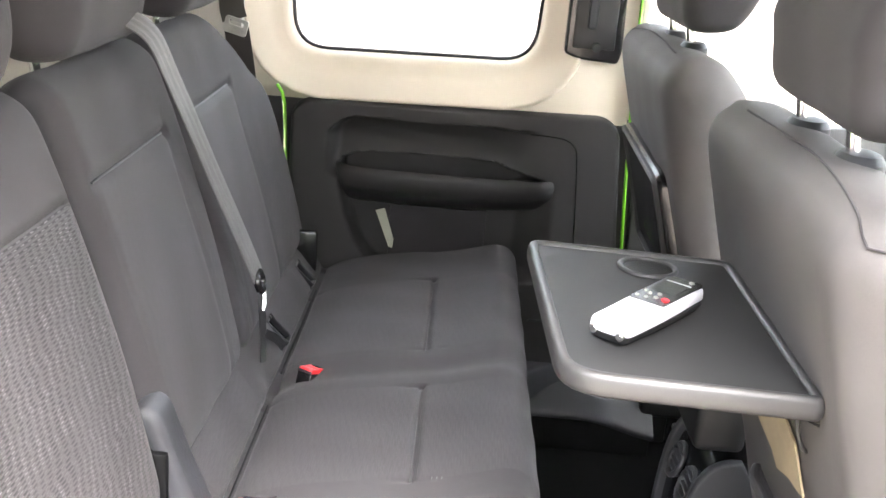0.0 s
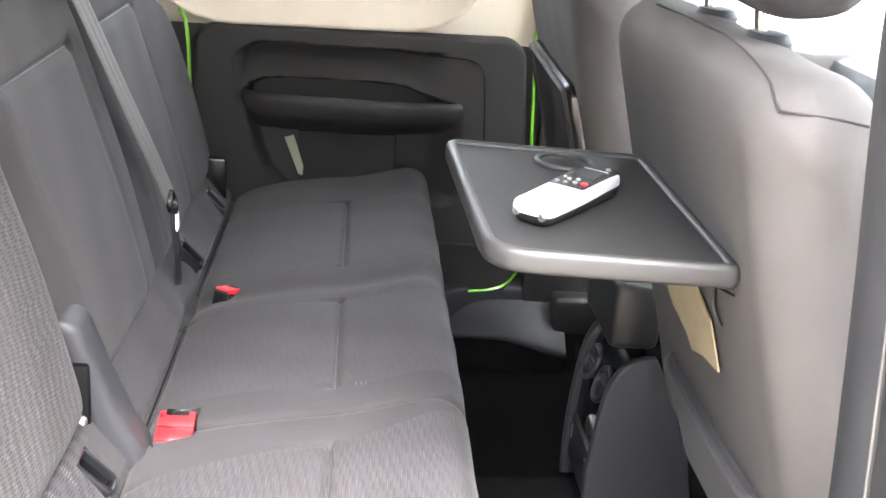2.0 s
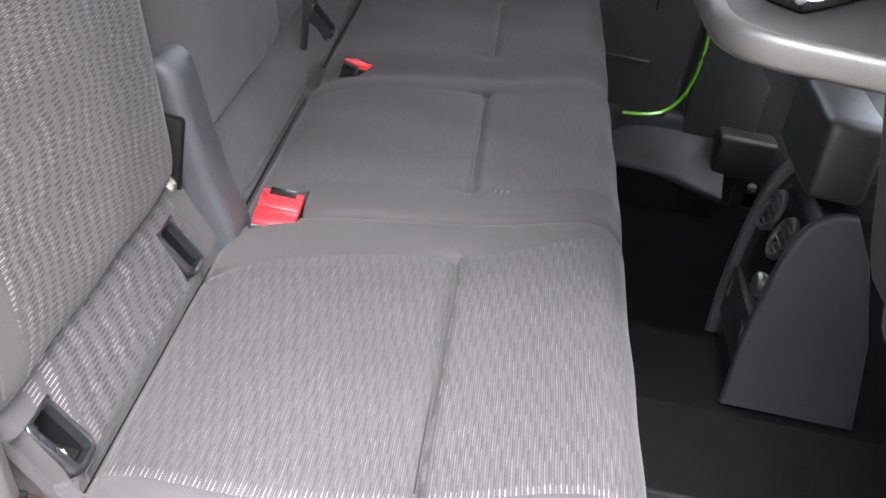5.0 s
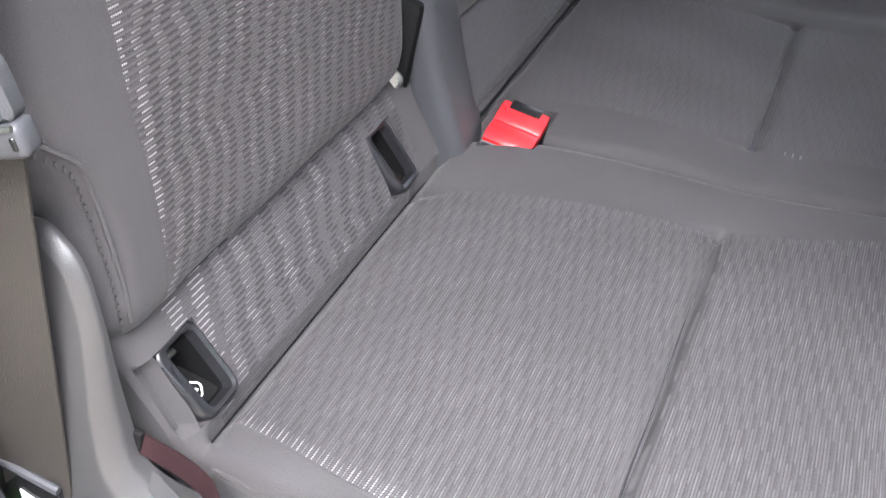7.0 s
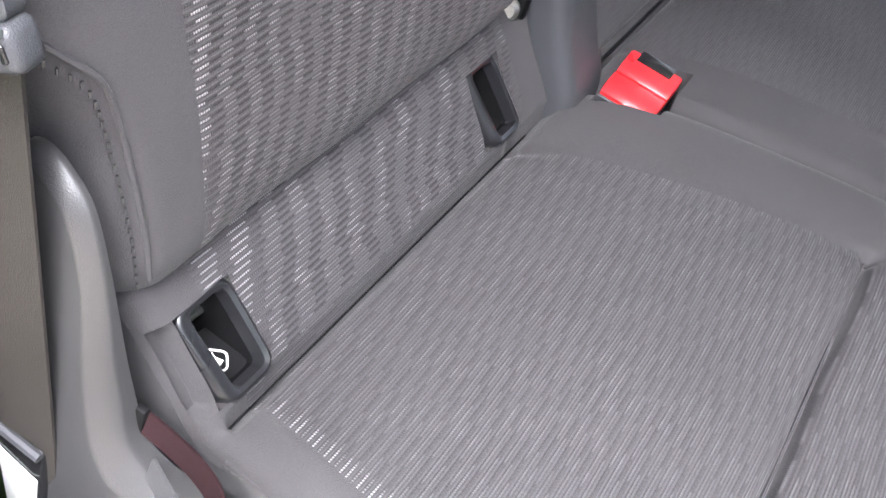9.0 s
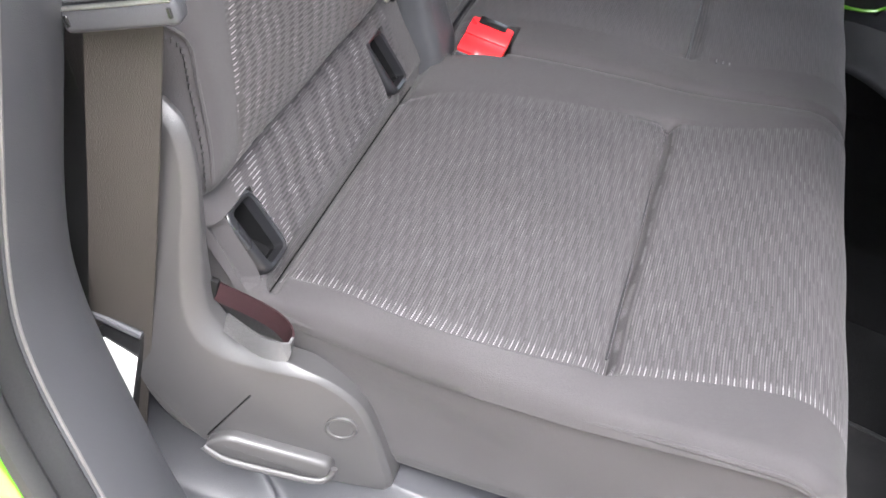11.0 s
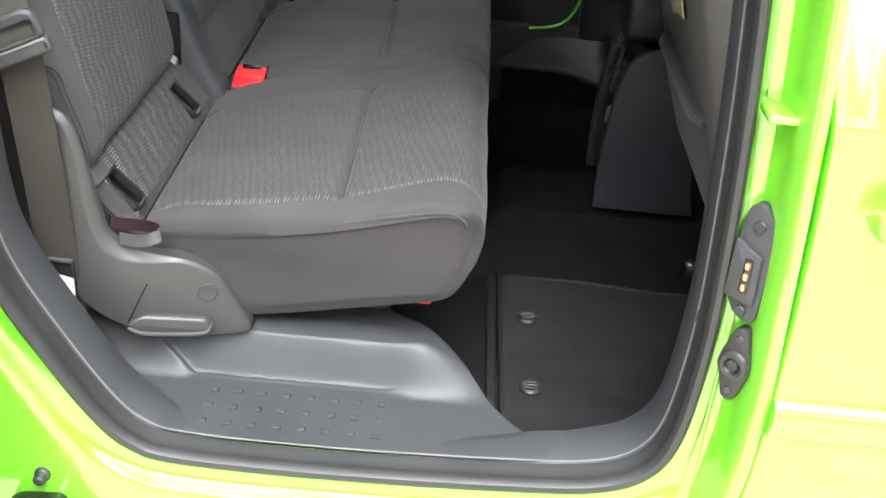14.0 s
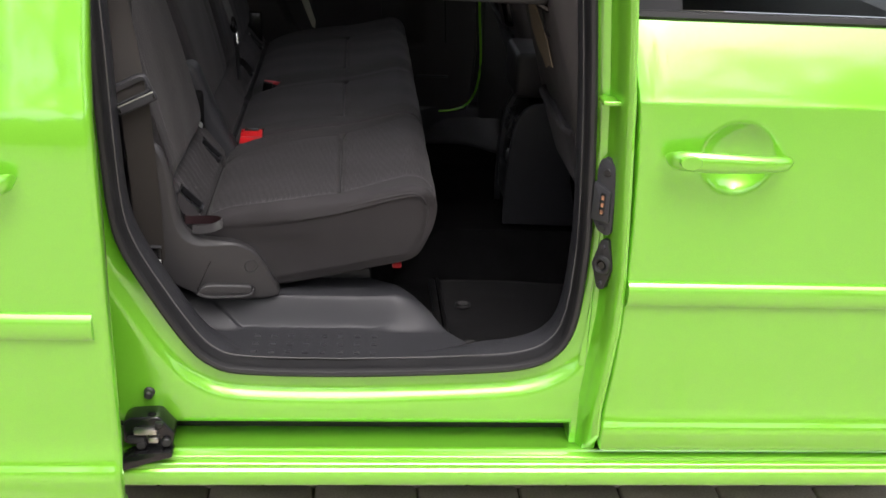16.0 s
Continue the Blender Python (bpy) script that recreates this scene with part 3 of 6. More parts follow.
def sliding_door():
    y = -0.128
    rows = [(0.262, y + 0.020, 0), (0.268, y + 0.012, 0), (0.285, y + 0.007, 0), (0.335, y + 0.003, 0), (0.346, y + 0.001, 0), (0.356, y + 0.006, 0), (0.366, y + 0.012, 0), (0.40, y + 0.012, 0), (0.47, y + 0.007, 0),
            (0.60, y, 0), (0.70, y - 0.001, 0), (0.80, y, 0), (0.868, y + 0.003, 0), (0.880, y + 0.009, 0), (0.92, y + 0.020, 0), (0.98, y + 0.038, 0), (1.02, y + 0.052, 0)]
    bm = bmesh.new()
    full = []
    for z, yy, _ in rows:
        lean = -0.006 * smoothstep((z - 0.7) / 0.3)
        xe = -0.053 + lean
        front = [(xe - 0.010, yy + 0.060, z), (xe - 0.002, yy + 0.030, z), (xe, yy + 0.010, z), (xe - 0.003, yy + 0.003, z), (xe - 0.010, yy, z)] + [(xe - 0.010 - 0.90 * k / 8, yy, z) for k in range(1, 9)]
        full.append(front + [(xe - 0.91, yy + 0.06, z)])
    loft(bm, full)
    door = part("sliding_door", bm, PAINT, van, "lime green sliding door pushed open", 50)
    bm = bmesh.new()
    prof = [(y + 0.004, 0.563), (y - 0.006, 0.567), (y - 0.010, 0.574), (y - 0.011, 0.590), (y - 0.009, 0.598), (y - 0.004, 0.603), (y + 0.004, 0.604)]
    loft(bm, [[(x, a, b) for a, b in prof] for x in (-0.072, -0.076, -0.95)])
    part("side_strip", bm, PAINT, door, "lime green protective strip")
    bm = bmesh.new()
    P = smooth_path([(-0.149, y - 0.008, 0.790), (-0.153, y - 0.024, 0.791), (-0.17, y - 0.034, 0.791), (-0.22, y - 0.038, 0.791), (-0.28, y - 0.036, 0.791), (-0.318, y - 0.024, 0.790), (-0.324, y - 0.008, 0.790)], 0.006)
    rings = []
    for i, p in enumerate(P):
        u = i / (len(P) - 1)
        h = 0.0135 * min(1.0, math.sqrt(max(0.02, 1 - abs(2 * u - 1) ** 6)))
        rings.append([p + Vector((0, 0.009 * math.cos(a), h * math.sin(a))) for a in (2 * math.pi * k / 14 for k in range(14))])
    loft(bm, rings)
    part("door_handle", bm, PAINT, door, "lime green pull handle")
    bm = bmesh.new()
    sheet(bm, [(-0.10, y + 0.06, 1.02), (-0.90, y + 0.06, 1.02), (-0.90, y + 0.11, 1.45), (-0.13, y + 0.11, 1.45)], 0.004, (0, 1, 0))
    part("window_pane", bm, GLOSS, door, "dark side window")


sliding_door()


def seal():
    bm = bmesh.new()
    rings = []
    for d, y in ((0.009, 0.069), (0.0105, 0.062), (0.009, 0.056), (0.005, 0.0535), (0.000, 0.055), (-0.003, 0.060), (-0.003, 0.066), (0.000, 0.070), (0.000, 0.076), (-0.002, 0.082), (-0.003, 0.089), (0.002, 0.094), (0.008, 0.088), (0.009, 0.078)):
        rings.append([(u, y, v) for u, v in offset(APERTURE, d)])
    n = len(rings[0])
    loft(bm, [[r[i] for r in rings] for i in range(n)], loop=True)
    ob = part("door_seal", bm, RUBBER, van, "black hollow rubber door seal")
    bm = bmesh.new()
    tube(bm, [(u, 0.0930, v) for u, v in offset(APERTURE, -0.0040)], 0.0012, 6, True)
    part("seal_lip", bm, WEB_GREY, ob, "thin grey sealing lip")
    # pillar lining inside the seal
    bm = bmesh.new()
    rings = []
    for d, y in ((0.004, 0.0905), (-0.0025, 0.0905), (-0.0045, 0.094), (-0.005, 0.125), (-0.003, 0.145), (0.002, 0.156), (0.012, 0.160), (0.05, 0.160)):
        # the lining ends where the sill cover takes over
        rings.append([(u, y, v - 0.014 * smoothstep((0.429 - v) / 0.006)) for u, v in offset(APERTURE, d)])
    loft(bm, rings, cap=False)
    part("pillar_lining", bm, PLASTIC, van, "dark grey plastic pillar lining")


seal()


def pillar_fittings():
    # contact plate
    plate = bmesh.new()
    m = Matrix.Translation((0.6370, 0.046, 0.716)) @ Matrix.Rotation(radians(-42), 4, "Z") @ Matrix.Rotation(radians(0), 4, "Y")
    out = rounded([(-0.014, 0.058), (-0.005, 0.064), (0.013, 0.050), (0.017, 0.038), (0.016, -0.049), (0.009, -0.056), (-0.007, -0.051), (-0.017, -0.036), (-0.017, 0.045)], 0.005, 3)
    prism(plate, out, "y", 0.006, -0.006, 0.002)
    bmesh.ops.transform(plate, matrix=m, verts=plate.verts)
    cp = part("contact_plate", plate, PLASTIC, van, "grey plastic contact plate")
    for k in range(3):
        bm = bmesh.new()
        rbox(bm, (-0.0026, -0.0140, 0.004 - 0.011 * k - 0.0036), (0.0026, -0.010, 0.004 - 0.011 * k + 0.0036), 0.0016, 2)
        bmesh.ops.transform(bm, matrix=m, verts=bm.verts)
        part("contact_pin", bm, COPPER, cp, "copper contact pin")
    bm = bmesh.new()
    rbox(bm, (-0.0045, -0.0118, -0.024), (0.0045, -0.009, 0.011), 0.002, 2)
    bmesh.ops.transform(bm, matrix=m, verts=bm.verts)
    part("contact_well", bm, GLOSS, cp)
    bm = bmesh.new()
    prism(bm, rounded([(-0.018, 0.026), (0.010, 0.014), (0.012, -0.034), (-0.018, -0.034)], 0.003, 3), "y", -0.004, -0.0105, 0.0015)
    bmesh.ops.transform(bm, matrix=m, verts=bm.verts)
    part("contact_block", bm, PLASTIC, cp, "raised grey contact block")
    for z in (0.042, -0.045):
        bm = bmesh.new()
        disc(bm, (0, -0.0065, z), (0, -1, 0), 0.006, 0.004, 16)
        bmesh.ops.transform(bm, matrix=m, verts=bm.verts)
        part("screw", bm, DARK, cp)
    # diamond-shaped guide socket below it
    m = Matrix.Translation((0.6430, 0.041, 0.614)) @ Matrix.Rotation(radians(-42), 4, "Z")
    bm = bmesh.new()
    out = rounded([(-0.018, 0), (-0.006, -0.040), (0.006, -0.040), (0.018, 0), (0.006, 0.040), (-0.006, 0.040)], 0.008, 4)
    prism(bm, out, "y", 0.006, -0.007, 0.002)
    bmesh.ops.transform(bm, matrix=m, verts=bm.verts)
    st = part("guide_socket", bm, RUBBER, van, "black diamond-shaped guide socket")
    bm = bmesh.new()
    ring(bm, (0, -0.008, 0), (0, 1, 0), 0.0115, 0.0045, 28)
    bmesh.ops.transform(bm, matrix=m, verts=bm.verts)
    part("socket_ring", bm, DARK, st)
    bm = bmesh.new()
    disc(bm, (0, -0.0075, 0), (0, -1, 0), 0.0065, 0.003)
    bmesh.ops.transform(bm, matrix=m, verts=bm.verts)
    part("socket_hole", bm, GLOSS, st)
    for z in (0.029, -0.029):
        bm = bmesh.new()
        disc(bm, (0, -0.0075, z), (0, -1, 0), 0.004, 0.003, 16)
        bmesh.ops.transform(bm, matrix=m, verts=bm.verts)
        part("screw", bm, PLASTIC, st)
    # painted tab higher up
    bm = bmesh.new()
    rbox(bm, (0.612, 0.026, 0.860), (0.640, 0.062, 0.868), 0.003, 3)
    part("door_stop_tab", bm, PAINT, van, "small painted door-stop tab")
    # rubber stud and roller bracket low on the frame
    bm = bmesh.new()
    for r, h0, h1 in ((0.0085, 0.0, 0.010), (0.0065, 0.010, 0.020)):
        disc(bm, (-0.043, 0.064 - (h0 + h1) / 2, 0.377), (0, -1, 0), r, h1 - h0, 20, 0.002)
    part("rubber_stop", bm, RUBBER, van, "small round rubber stop")
    bm = bmesh.new()
    out = rounded([(-0.080, 0.306), (-0.058, 0.302), (-0.020, 0.294), (-0.006, 0.299), (-0.001, 0.325), (-0.009, 0.334), (-0.024, 0.354), (-0.067, 0.351), (-0.080, 0.343)], 0.006, 3)
    prism(bm, out, "y", 0.060, 0.022, 0.004, 3)
    br = part("roller_bracket", bm, GLOSS, van, "black roller bracket of the sliding door")
    bm = bmesh.new()
    rbox(bm, (-0.062, 0.014, 0.326), (-0.027, 0.024, 0.336), 0.0015, 2)
    part("bracket_plate", bm, STEEL, br, "bright steel plate")
    bm = bmesh.new()
    rbox(bm, (-0.040, 0.012, 0.313), (-0.025, 0.024, 0.322), 0.0015, 2)
    part("bracket_plate", bm, STEEL, br, "bright steel plate")
    bm = bmesh.new()
    rbox(bm, (-0.030, 0.013, 0.338), (-0.018, 0.024, 0.348), 0.003, 2)
    part("bracket_rib", bm, DARK, br)
    bm = bmesh.new()
    rbox(bm, (-0.074, 0.015, 0.309), (-0.046, 0.026, 0.321), 0.004, 2)
    part("bracket_rib", bm, DARK, br)
    for x, z, r in ((-0.052, 0.307, 0.0075), (-0.014, 0.312, 0.007)):
        bm = bmesh.new()
        disc(bm, (x, 0.018, z), (0.1, -1, 0.2), r, 0.010, 20, 0.002)
        part("roller", bm, DARK, br)
    bm = bmesh.new()
    prism(bm, rounded([(-0.096, 0.262), (-0.093, 0.282), (-0.060, 0.298), (-0.006, 0.303), (-0.003, 0.293), (-0.022, 0.287)], 0.003, 2), "y", 0.034, 0.004, 0.002, 2)
    arm = part("bracket_arm", bm, GLOSS, br, "black steel swing arm")
    bm = bmesh.new()
    tube(bm, smooth_path([(-0.110, -0.060, 0.262), (-0.097, -0.025, 0.270), (-0.086, 0.010, 0.284)], 0.006), 0.010, 10, flat=0.6)
    part("arm_end", bm, DARK, arm)


pillar_fittings()


# ---- inside: floor, sills, far side ----
def floor_height(x, y):
    """Footwells either side of a raised middle, rising under the bench."""
    yy = abs(y - CENTRE)
    hump = 0.115 * smoothstep((0.120 - yy) / 0.035) * smoothstep((x - 0.36) / 0.10)
    z = FLOOR - 0.012 + hump
    z += 0.19 * smoothstep((0.35 - x) / 0.07) * smoothstep((0.56 - yy) / 0.03)
    z += 0.10 * smoothstep((x - 0.86) / 0.10)
    return z


def carpet():
    bm = bmesh.new()
    nx, ny = 110, 96
    rings = [[(-1.25 + 3.0 * i / nx, 0.10 + 1.55 * j / ny, floor_height(-1.25 + 3.0 * i / nx, 0.10 + 1.55 * j / ny)) for j in range(ny + 1)] for i in range(nx + 1)]
    loft(bm, rings, closed=False)
    solo("floor", bm, CARPET, "black needle-felt carpet of the van floor", "floor", "structure", angle=60)


carpet()

EDGE = smooth_path([(-0.2, 0.40, 0), (0.10, 0.40, 0), (0.23, 0.375, 0), (0.28, 0.326, 0), (0.318, 0.297, 0), (0.349, 0.282, 0), (0.383, 0.262, 0), (0.412, 0.237, 0), (0.433, 0.208, 0), (0.456, 0.178, 0), (0.495, 0.141, 0), (0.545, 0.121, 0), (0.64, 0.116, 0)], 0.01)


def sill_height(x, y):
    z = 0.412 + 0.008 * smoothstep((0.106 - y) / 0.014)
    # raised block under the seat, with a flat recessed panel in its steep face
    block = smoothstep((0.452 - x) / 0.12)
    full = 0.054 * smoothstep((y - 0.196) / 0.046) * block
    u = max(0.0, min(1.0, (y - 0.2115) / 0.0245))
    panel = 0.049 * (0.75 * u + 0.25 * smoothstep(u)) * block + 0.005 * smoothstep((y - 0.236) / 0.03)
    corner = 0.055 * smoothstep((0.250 - y) / 0.042) ** 2
    mask = smoothstep((x - 0.012 - corner) / 0.020) * smoothstep((0.352 - x) / 0.055)
    z += full + (panel - full) * mask
    return z + 0.0016 * math.exp(-((y - 0.2090) / 0.0022) ** 2) * mask


def sill_trim(far):
    bm = bmesh.new()
    nx, ny = 170, 150
    ex, ey = [p.x for p in EDGE], [p.y for p in EDGE]
    rings = []
    for i in range(nx + 1):
        x = -0.075 + 0.70 * i / nx
        ye = float(np.interp(x, ex, ey))
        pts = []
        for j in range(ny + 1):
            y = 0.091 + (ye - 0.010 - 0.091) * j / ny
            pts.append((x, y, sill_height(x, y)))
        z = pts[-1][2]
        for dy, dz in ((-0.006, 0.0015), (-0.003, 0.005), (-0.001, 0.010), (0.0, 0.018), (0.004, 0.06), (0.008, 0.12), (0.012, 0.24)):
            pts.append((x, ye + dy, max(z - dz, FLOOR - 0.04)))
        rings.append([mirror(p) if far else p for p in pts])
    loft(bm, rings, closed=False)
    ob = part("sill_cover", bm, PLASTIC, van, "dark grey plastic sill cover", 50)
    if not far:
        for r in range(3):
            for c in range(8):
                bm = bmesh.new()
                x, y = 0.112 + 0.0274 * c + 0.001 * (r - 1), 0.1265 + 0.0280 * r
                rbox(bm, (x - 0.0050, y - 0.0042, 0.4100), (x + 0.0050, y + 0.0042, 0.4152), 0.0020, 2)
                part("grip_stud", bm, PLASTIC, ob)
    return ob


sill_trim(False)
sill_trim(True)


def floor_mat():
    t = thing("floor_mat", (0.62, 0.50, FLOOR - 0.01), "black tufted floor mat with two round clips, lying in the footwell", "floor mat")
    bm = bmesh.new()
    out = rounded([(0.463, 0.20), (0.80, 0.18), (0.92, 0.50), (0.86, 0.752), (0.725, 0.735), (0.62, 0.752), (0.50, 0.752), (0.455, 0.752)], [0.03, 0.04, 0.05, 0.06, 0.08, 0.05, 0.04, 0.02], 6)
    prism(bm, out, "z", FLOOR - 0.014, FLOOR - 0.003, 0.003)
    part("mat_body", bm, MATCLOTH, t, "black tufted pile")
    bm = bmesh.new()
    P = smooth_path([(u, v, FLOOR - 0.004) for u, v in out], 0.012, True)
    tube(bm, P, 0.0036, 8, True)
    part("edging", bm, DARK, t, "black sewn edging")
    bm = bmesh.new()
    rbox(bm, (0.436, 0.19, FLOOR - 0.03), (0.450, 0.76, FLOOR - 0.002), 0.004, 3)
    part("edge_strip", bm, DARK, t, "black rubber edge strip")
    for y in (0.448, 0.627):
        bm = bmesh.new()
        disc(bm, (0.500, y, FLOOR - 0.001), (0, 0, 1), 0.017, 0.008, 32, 0.003)
        clip = part("clip", bm, DARK, t, "round black mat clip")
        bm = bmesh.new()
        for k in (-1, 0, 1):
            w = 0.012 if k == 0 else 0.009
            rbox(bm, (0.500 - w, y + 0.0065 * k - 0.0016, FLOOR + 0.0028), (0.500 + w, y + 0.0065 * k + 0.0016, FLOOR + 0.0052), 0.0008, 1)
        part("clip_ribs", bm, DARK, clip)


floor_mat()


def far_side():
    y = 1.64
    # cream upper side with the window opening
    win = rounded([(-0.068, 1.010), (0.400, 1.022), (0.425, 1.48), (-0.110, 1.48)], 0.065, 7)
    outer_pts = []
    for u, v in win:
        d = Vector((u - 0.16, v - 1.24))
        k = min(0.435 / max(abs(d.x), 1e-6), 0.36 / max(abs(d.y), 1e-6))
        outer_pts.append((0.16 + d.x * k, 1.24 + d.y * k))
    bm = bmesh.new()
    rings = [[(u, y + dy, v) for u, v in offset(win, d)] for d, dy in ((0.0, 0.045), (0.003, 0.032), (0.010, 0.022), (0.020, 0.019), (0.034, 0.017), (0.046, 0.011), (0.082, -0.012), (0.086, -0.013), (0.090, -0.011), (0.094, 0.002))]
    rings.append([(max(-0.42, min(0.592, 0.16 + (u - 0.16) * 2.4)), y + 0.012, max(0.915, min(1.66, 1.24 + (v - 1.24) * 1.7))) for u, v in win])
    loft(bm, rings, cap=False)
    wall = solo("wall_left", bm, BEIGE, "cream moulded side wall round the window", "wall", "structure", angle=60)
    bm = bmesh.new()
    tube(bm, [(u, y + 0.043, v) for u, v in offset(win, 0.0)], 0.0055, 8, True)
    part("window_gasket", bm, RUBBER, wall, "black rubber window gasket")
    bm = bmesh.new()
    prism(bm, [(u, v) for u, v in offset(win, 0.01)], "y", y + 0.050, y + 0.055)
    pane = part("window_pane", bm, GLASS, wall, "clear side window")
    pane.visible_shadow = False
    # black catch housing on the wall
    bm = bmesh.new()
    out = rounded([(0.452, 1.050), (0.480, 1.040), (0.556, 1.036), (0.562, 1.060), (0.558, 1.22), (0.452, 1.22)], 0.008, 3)
    prism(bm, out, "y", y + 0.010, y - 0.014, 0.006, 3)
    h = part("catch_housing", bm, GLOSS, wall, "black door-catch housing")
    bm = bmesh.new()
    rbox(bm, (0.466, y - 0.018, 1.062), (0.546, y - 0.011, 1.20), 0.004, 2)
    part("catch_well", bm, DARK, h)
    bm = bmesh.new()
    rbox(bm, (0.490, y - 0.030, 1.10), (0.507, y - 0.014, 1.21), 0.004, 2)
    part("catch_lever", bm, PLASTIC, h, "grey catch lever")
    bm = bmesh.new()
    disc(bm, (0.512, y - 0.022, 1.066), (0, -1, 0), 0.009, 0.012)
    part("catch_knob", bm, PLASTIC, h)
    # cream pillar in front of the wall
    bm = bmesh.new()
    rbox(bm, (0.588, y - 0.012, 0.93), (0.606, y + 0.06, 1.66), 0.006, 3)
    solo("wall_pillar", bm, BEIGE, "cream pillar between the left doors", "pillar", "structure")
    # dark lower lining with its bins
    lining = thing("door_lining", (0.27, y, 0.41), "dark grey moulded lining of the left sliding door", "door lining", "", "structure")
    def bay(v, a, b, fa, fb):
        return smoothstep((v - a) / fa) * smoothstep((b - v) / fb)
    bm = bmesh.new()
    nx, nz = 170, 190
    brow = ([0.020, 0.045, 0.068, 0.110, 0.167, 0.328, 0.352, 0.369, 0.431, 0.470], [0.794, 0.812, 0.822, 0.826, 0.828, 0.827, 0.823, 0.815, 0.798, 0.790])
    rings = []
    for k in range(nz + 1):
        w = k / nz
        row = []
        for i in range(nx + 1):
            s = i / nx
            zz = 0.405 + 0.525 * w
            xl = -0.040 - 0.028 * smoothstep((zz - 0.405) / 0.30)
            xr = float(np.interp(zz, [0.405, 0.44, 0.60, 0.934], [0.592, 0.604, 0.612, 0.583]))
            x = xl + (xr - xl) * s
            near = min(x - xl, xr - x)
            top = 0.925 + 0.009 * s - (0.055 - math.sqrt(max(0.0, 0.055 ** 2 - (0.055 - near) ** 2)) if near < 0.055 else 0.0)
            z = 0.405 + (top - 0.405) * w
            # the upper scoop is deepest under its top edge and runs out to a ledge, behind which the arm-rest pocket drops away
            edge = float(np.interp(x, *brow))
            wide = bay(x, 0.006, 0.440, 0.030, 0.15)
            crown = 0.895 - 0.030 * max(0.0, (0.070 - x) / 0.055) ** 2
            upper = float(np.interp((z - edge) / (crown - edge), [0.0, 0.05, 0.55, 0.82, 0.90, 0.96, 1.0], [0.020, 0.022, 0.042, 0.056, 0.053, 0.024, 0.0])) * wide
            pocket = 0.052 * bay(z, 0.765, edge + 0.003, 0.01, 0.012) * bay(x, 0.026, 0.462, 0.02, 0.05)
            depth = max(upper if z > edge else 0.020 * wide * smoothstep((z - 0.765) / 0.02), pocket)
            left = float(np.interp(z, [0.585, 0.593, 0.637, 0.685, 0.753], [0.150, 0.109, 0.070, 0.050, 0.033]))
            depth = max(depth, 0.046 * bay(z, 0.578, 0.800, 0.03, 0.03) * bay(x, left, 0.47, 0.022, 0.08))
            roll = min(x - xl, xr - x, top - z) / 0.012
            row.append((x, y - 0.018 + depth + 0.035 * (1 - math.sqrt(max(0.0, 1 - (1 - min(1.0, max(0.0, roll))) ** 2))), z))
        rings.append(row)
    loft(bm, rings, closed=False)
    part("door_panel", bm, LINING, lining, "dark grey moulded panel with two bins", 60)
    # arm rest bar across the bins
    bm = bmesh.new()
    st = smooth_path([(0.022, y + 0.02, 0.780), (0.040, y - 0.018, 0.780), (0.10, y - 0.042, 0.780), (0.25, y - 0.045, 0.780), (0.36, y - 0.042, 0.780), (0.44, y - 0.030, 0.780), (0.478, y + 0.004, 0.788)], 0.012)
    rings = []
    for i, p in enumerate(st):
        u = i / (len(st) - 1)
        lip = 0.798
        lens = smoothstep(u / 0.14) * smoothstep((0.99 - u) / 0.38)
        well = lip - 0.026 * lens
        low = 0.748 + 0.008 * smoothstep((u - 0.55) / 0.4) + 0.02 * smoothstep((0.12 - u) / 0.12)
        sec = [(0.075, well), (0.014, well), (0.009, lip - 0.003), (0.003, lip), (-0.002, lip - 0.003), (-0.005, lip - 0.014),
               (-0.002, low + 0.012), (0.006, low + 0.002), (0.018, low - 0.008), (0.036, low - 0.022), (0.070, low - 0.034)]
        rings.append([(p.x, min(p.y + a, y + 0.030), b) for a, b in sec])
    loft(bm, rings)
    part("armrest", bm, LINING, lining, "dark grey arm-rest ledge", 50)
    # lower bin wall, and a pale strip put in for the sunlight on it
    bm = bmesh.new()
    rbox(bm, (0.140, y + 0.020, 0.592), (0.336, y + 0.032, 0.714), 0.004, 2)
    part("bin_lining", bm, CLOTH, lining, "soft grey bin lining")
    bm = bmesh.new()
    sheet(bm, [(0.112, y + 0.012, 0.700), (0.130, y + 0.012, 0.706), (0.152, y + 0.014, 0.640), (0.150, y + 0.014, 0.622), (0.142, y + 0.012, 0.626)], 0.002, (0, -1, 0))
    part("bin_sun_patch", bm, PALE, lining, "pale strip standing in for sunlight in the bin")
    bm = bmesh.new()
    P = smooth_path([(0.405, y - 0.0180, 0.888), (0.450, y - 0.0182, 0.887), (0.478, y - 0.0182, 0.882), (0.495, y - 0.0182, 0.868), (0.501, y - 0.0182, 0.840), (0.508, y - 0.0182, 0.76), (0.518, y - 0.0182, 0.60)], 0.01)
    tube(bm, P, 0.0013, 6)
    part("joint_line", bm, GLOSS, lining)
    bm = bmesh.new()
    rbox(bm, (0.44, y - 0.024, 0.500), (0.53, y - 0.010, 0.506), 0.002, 2)
    part("moulded_rib", bm, PLASTIC, lining)
    # painted flange showing as a thin green line
    bm = bmesh.new()
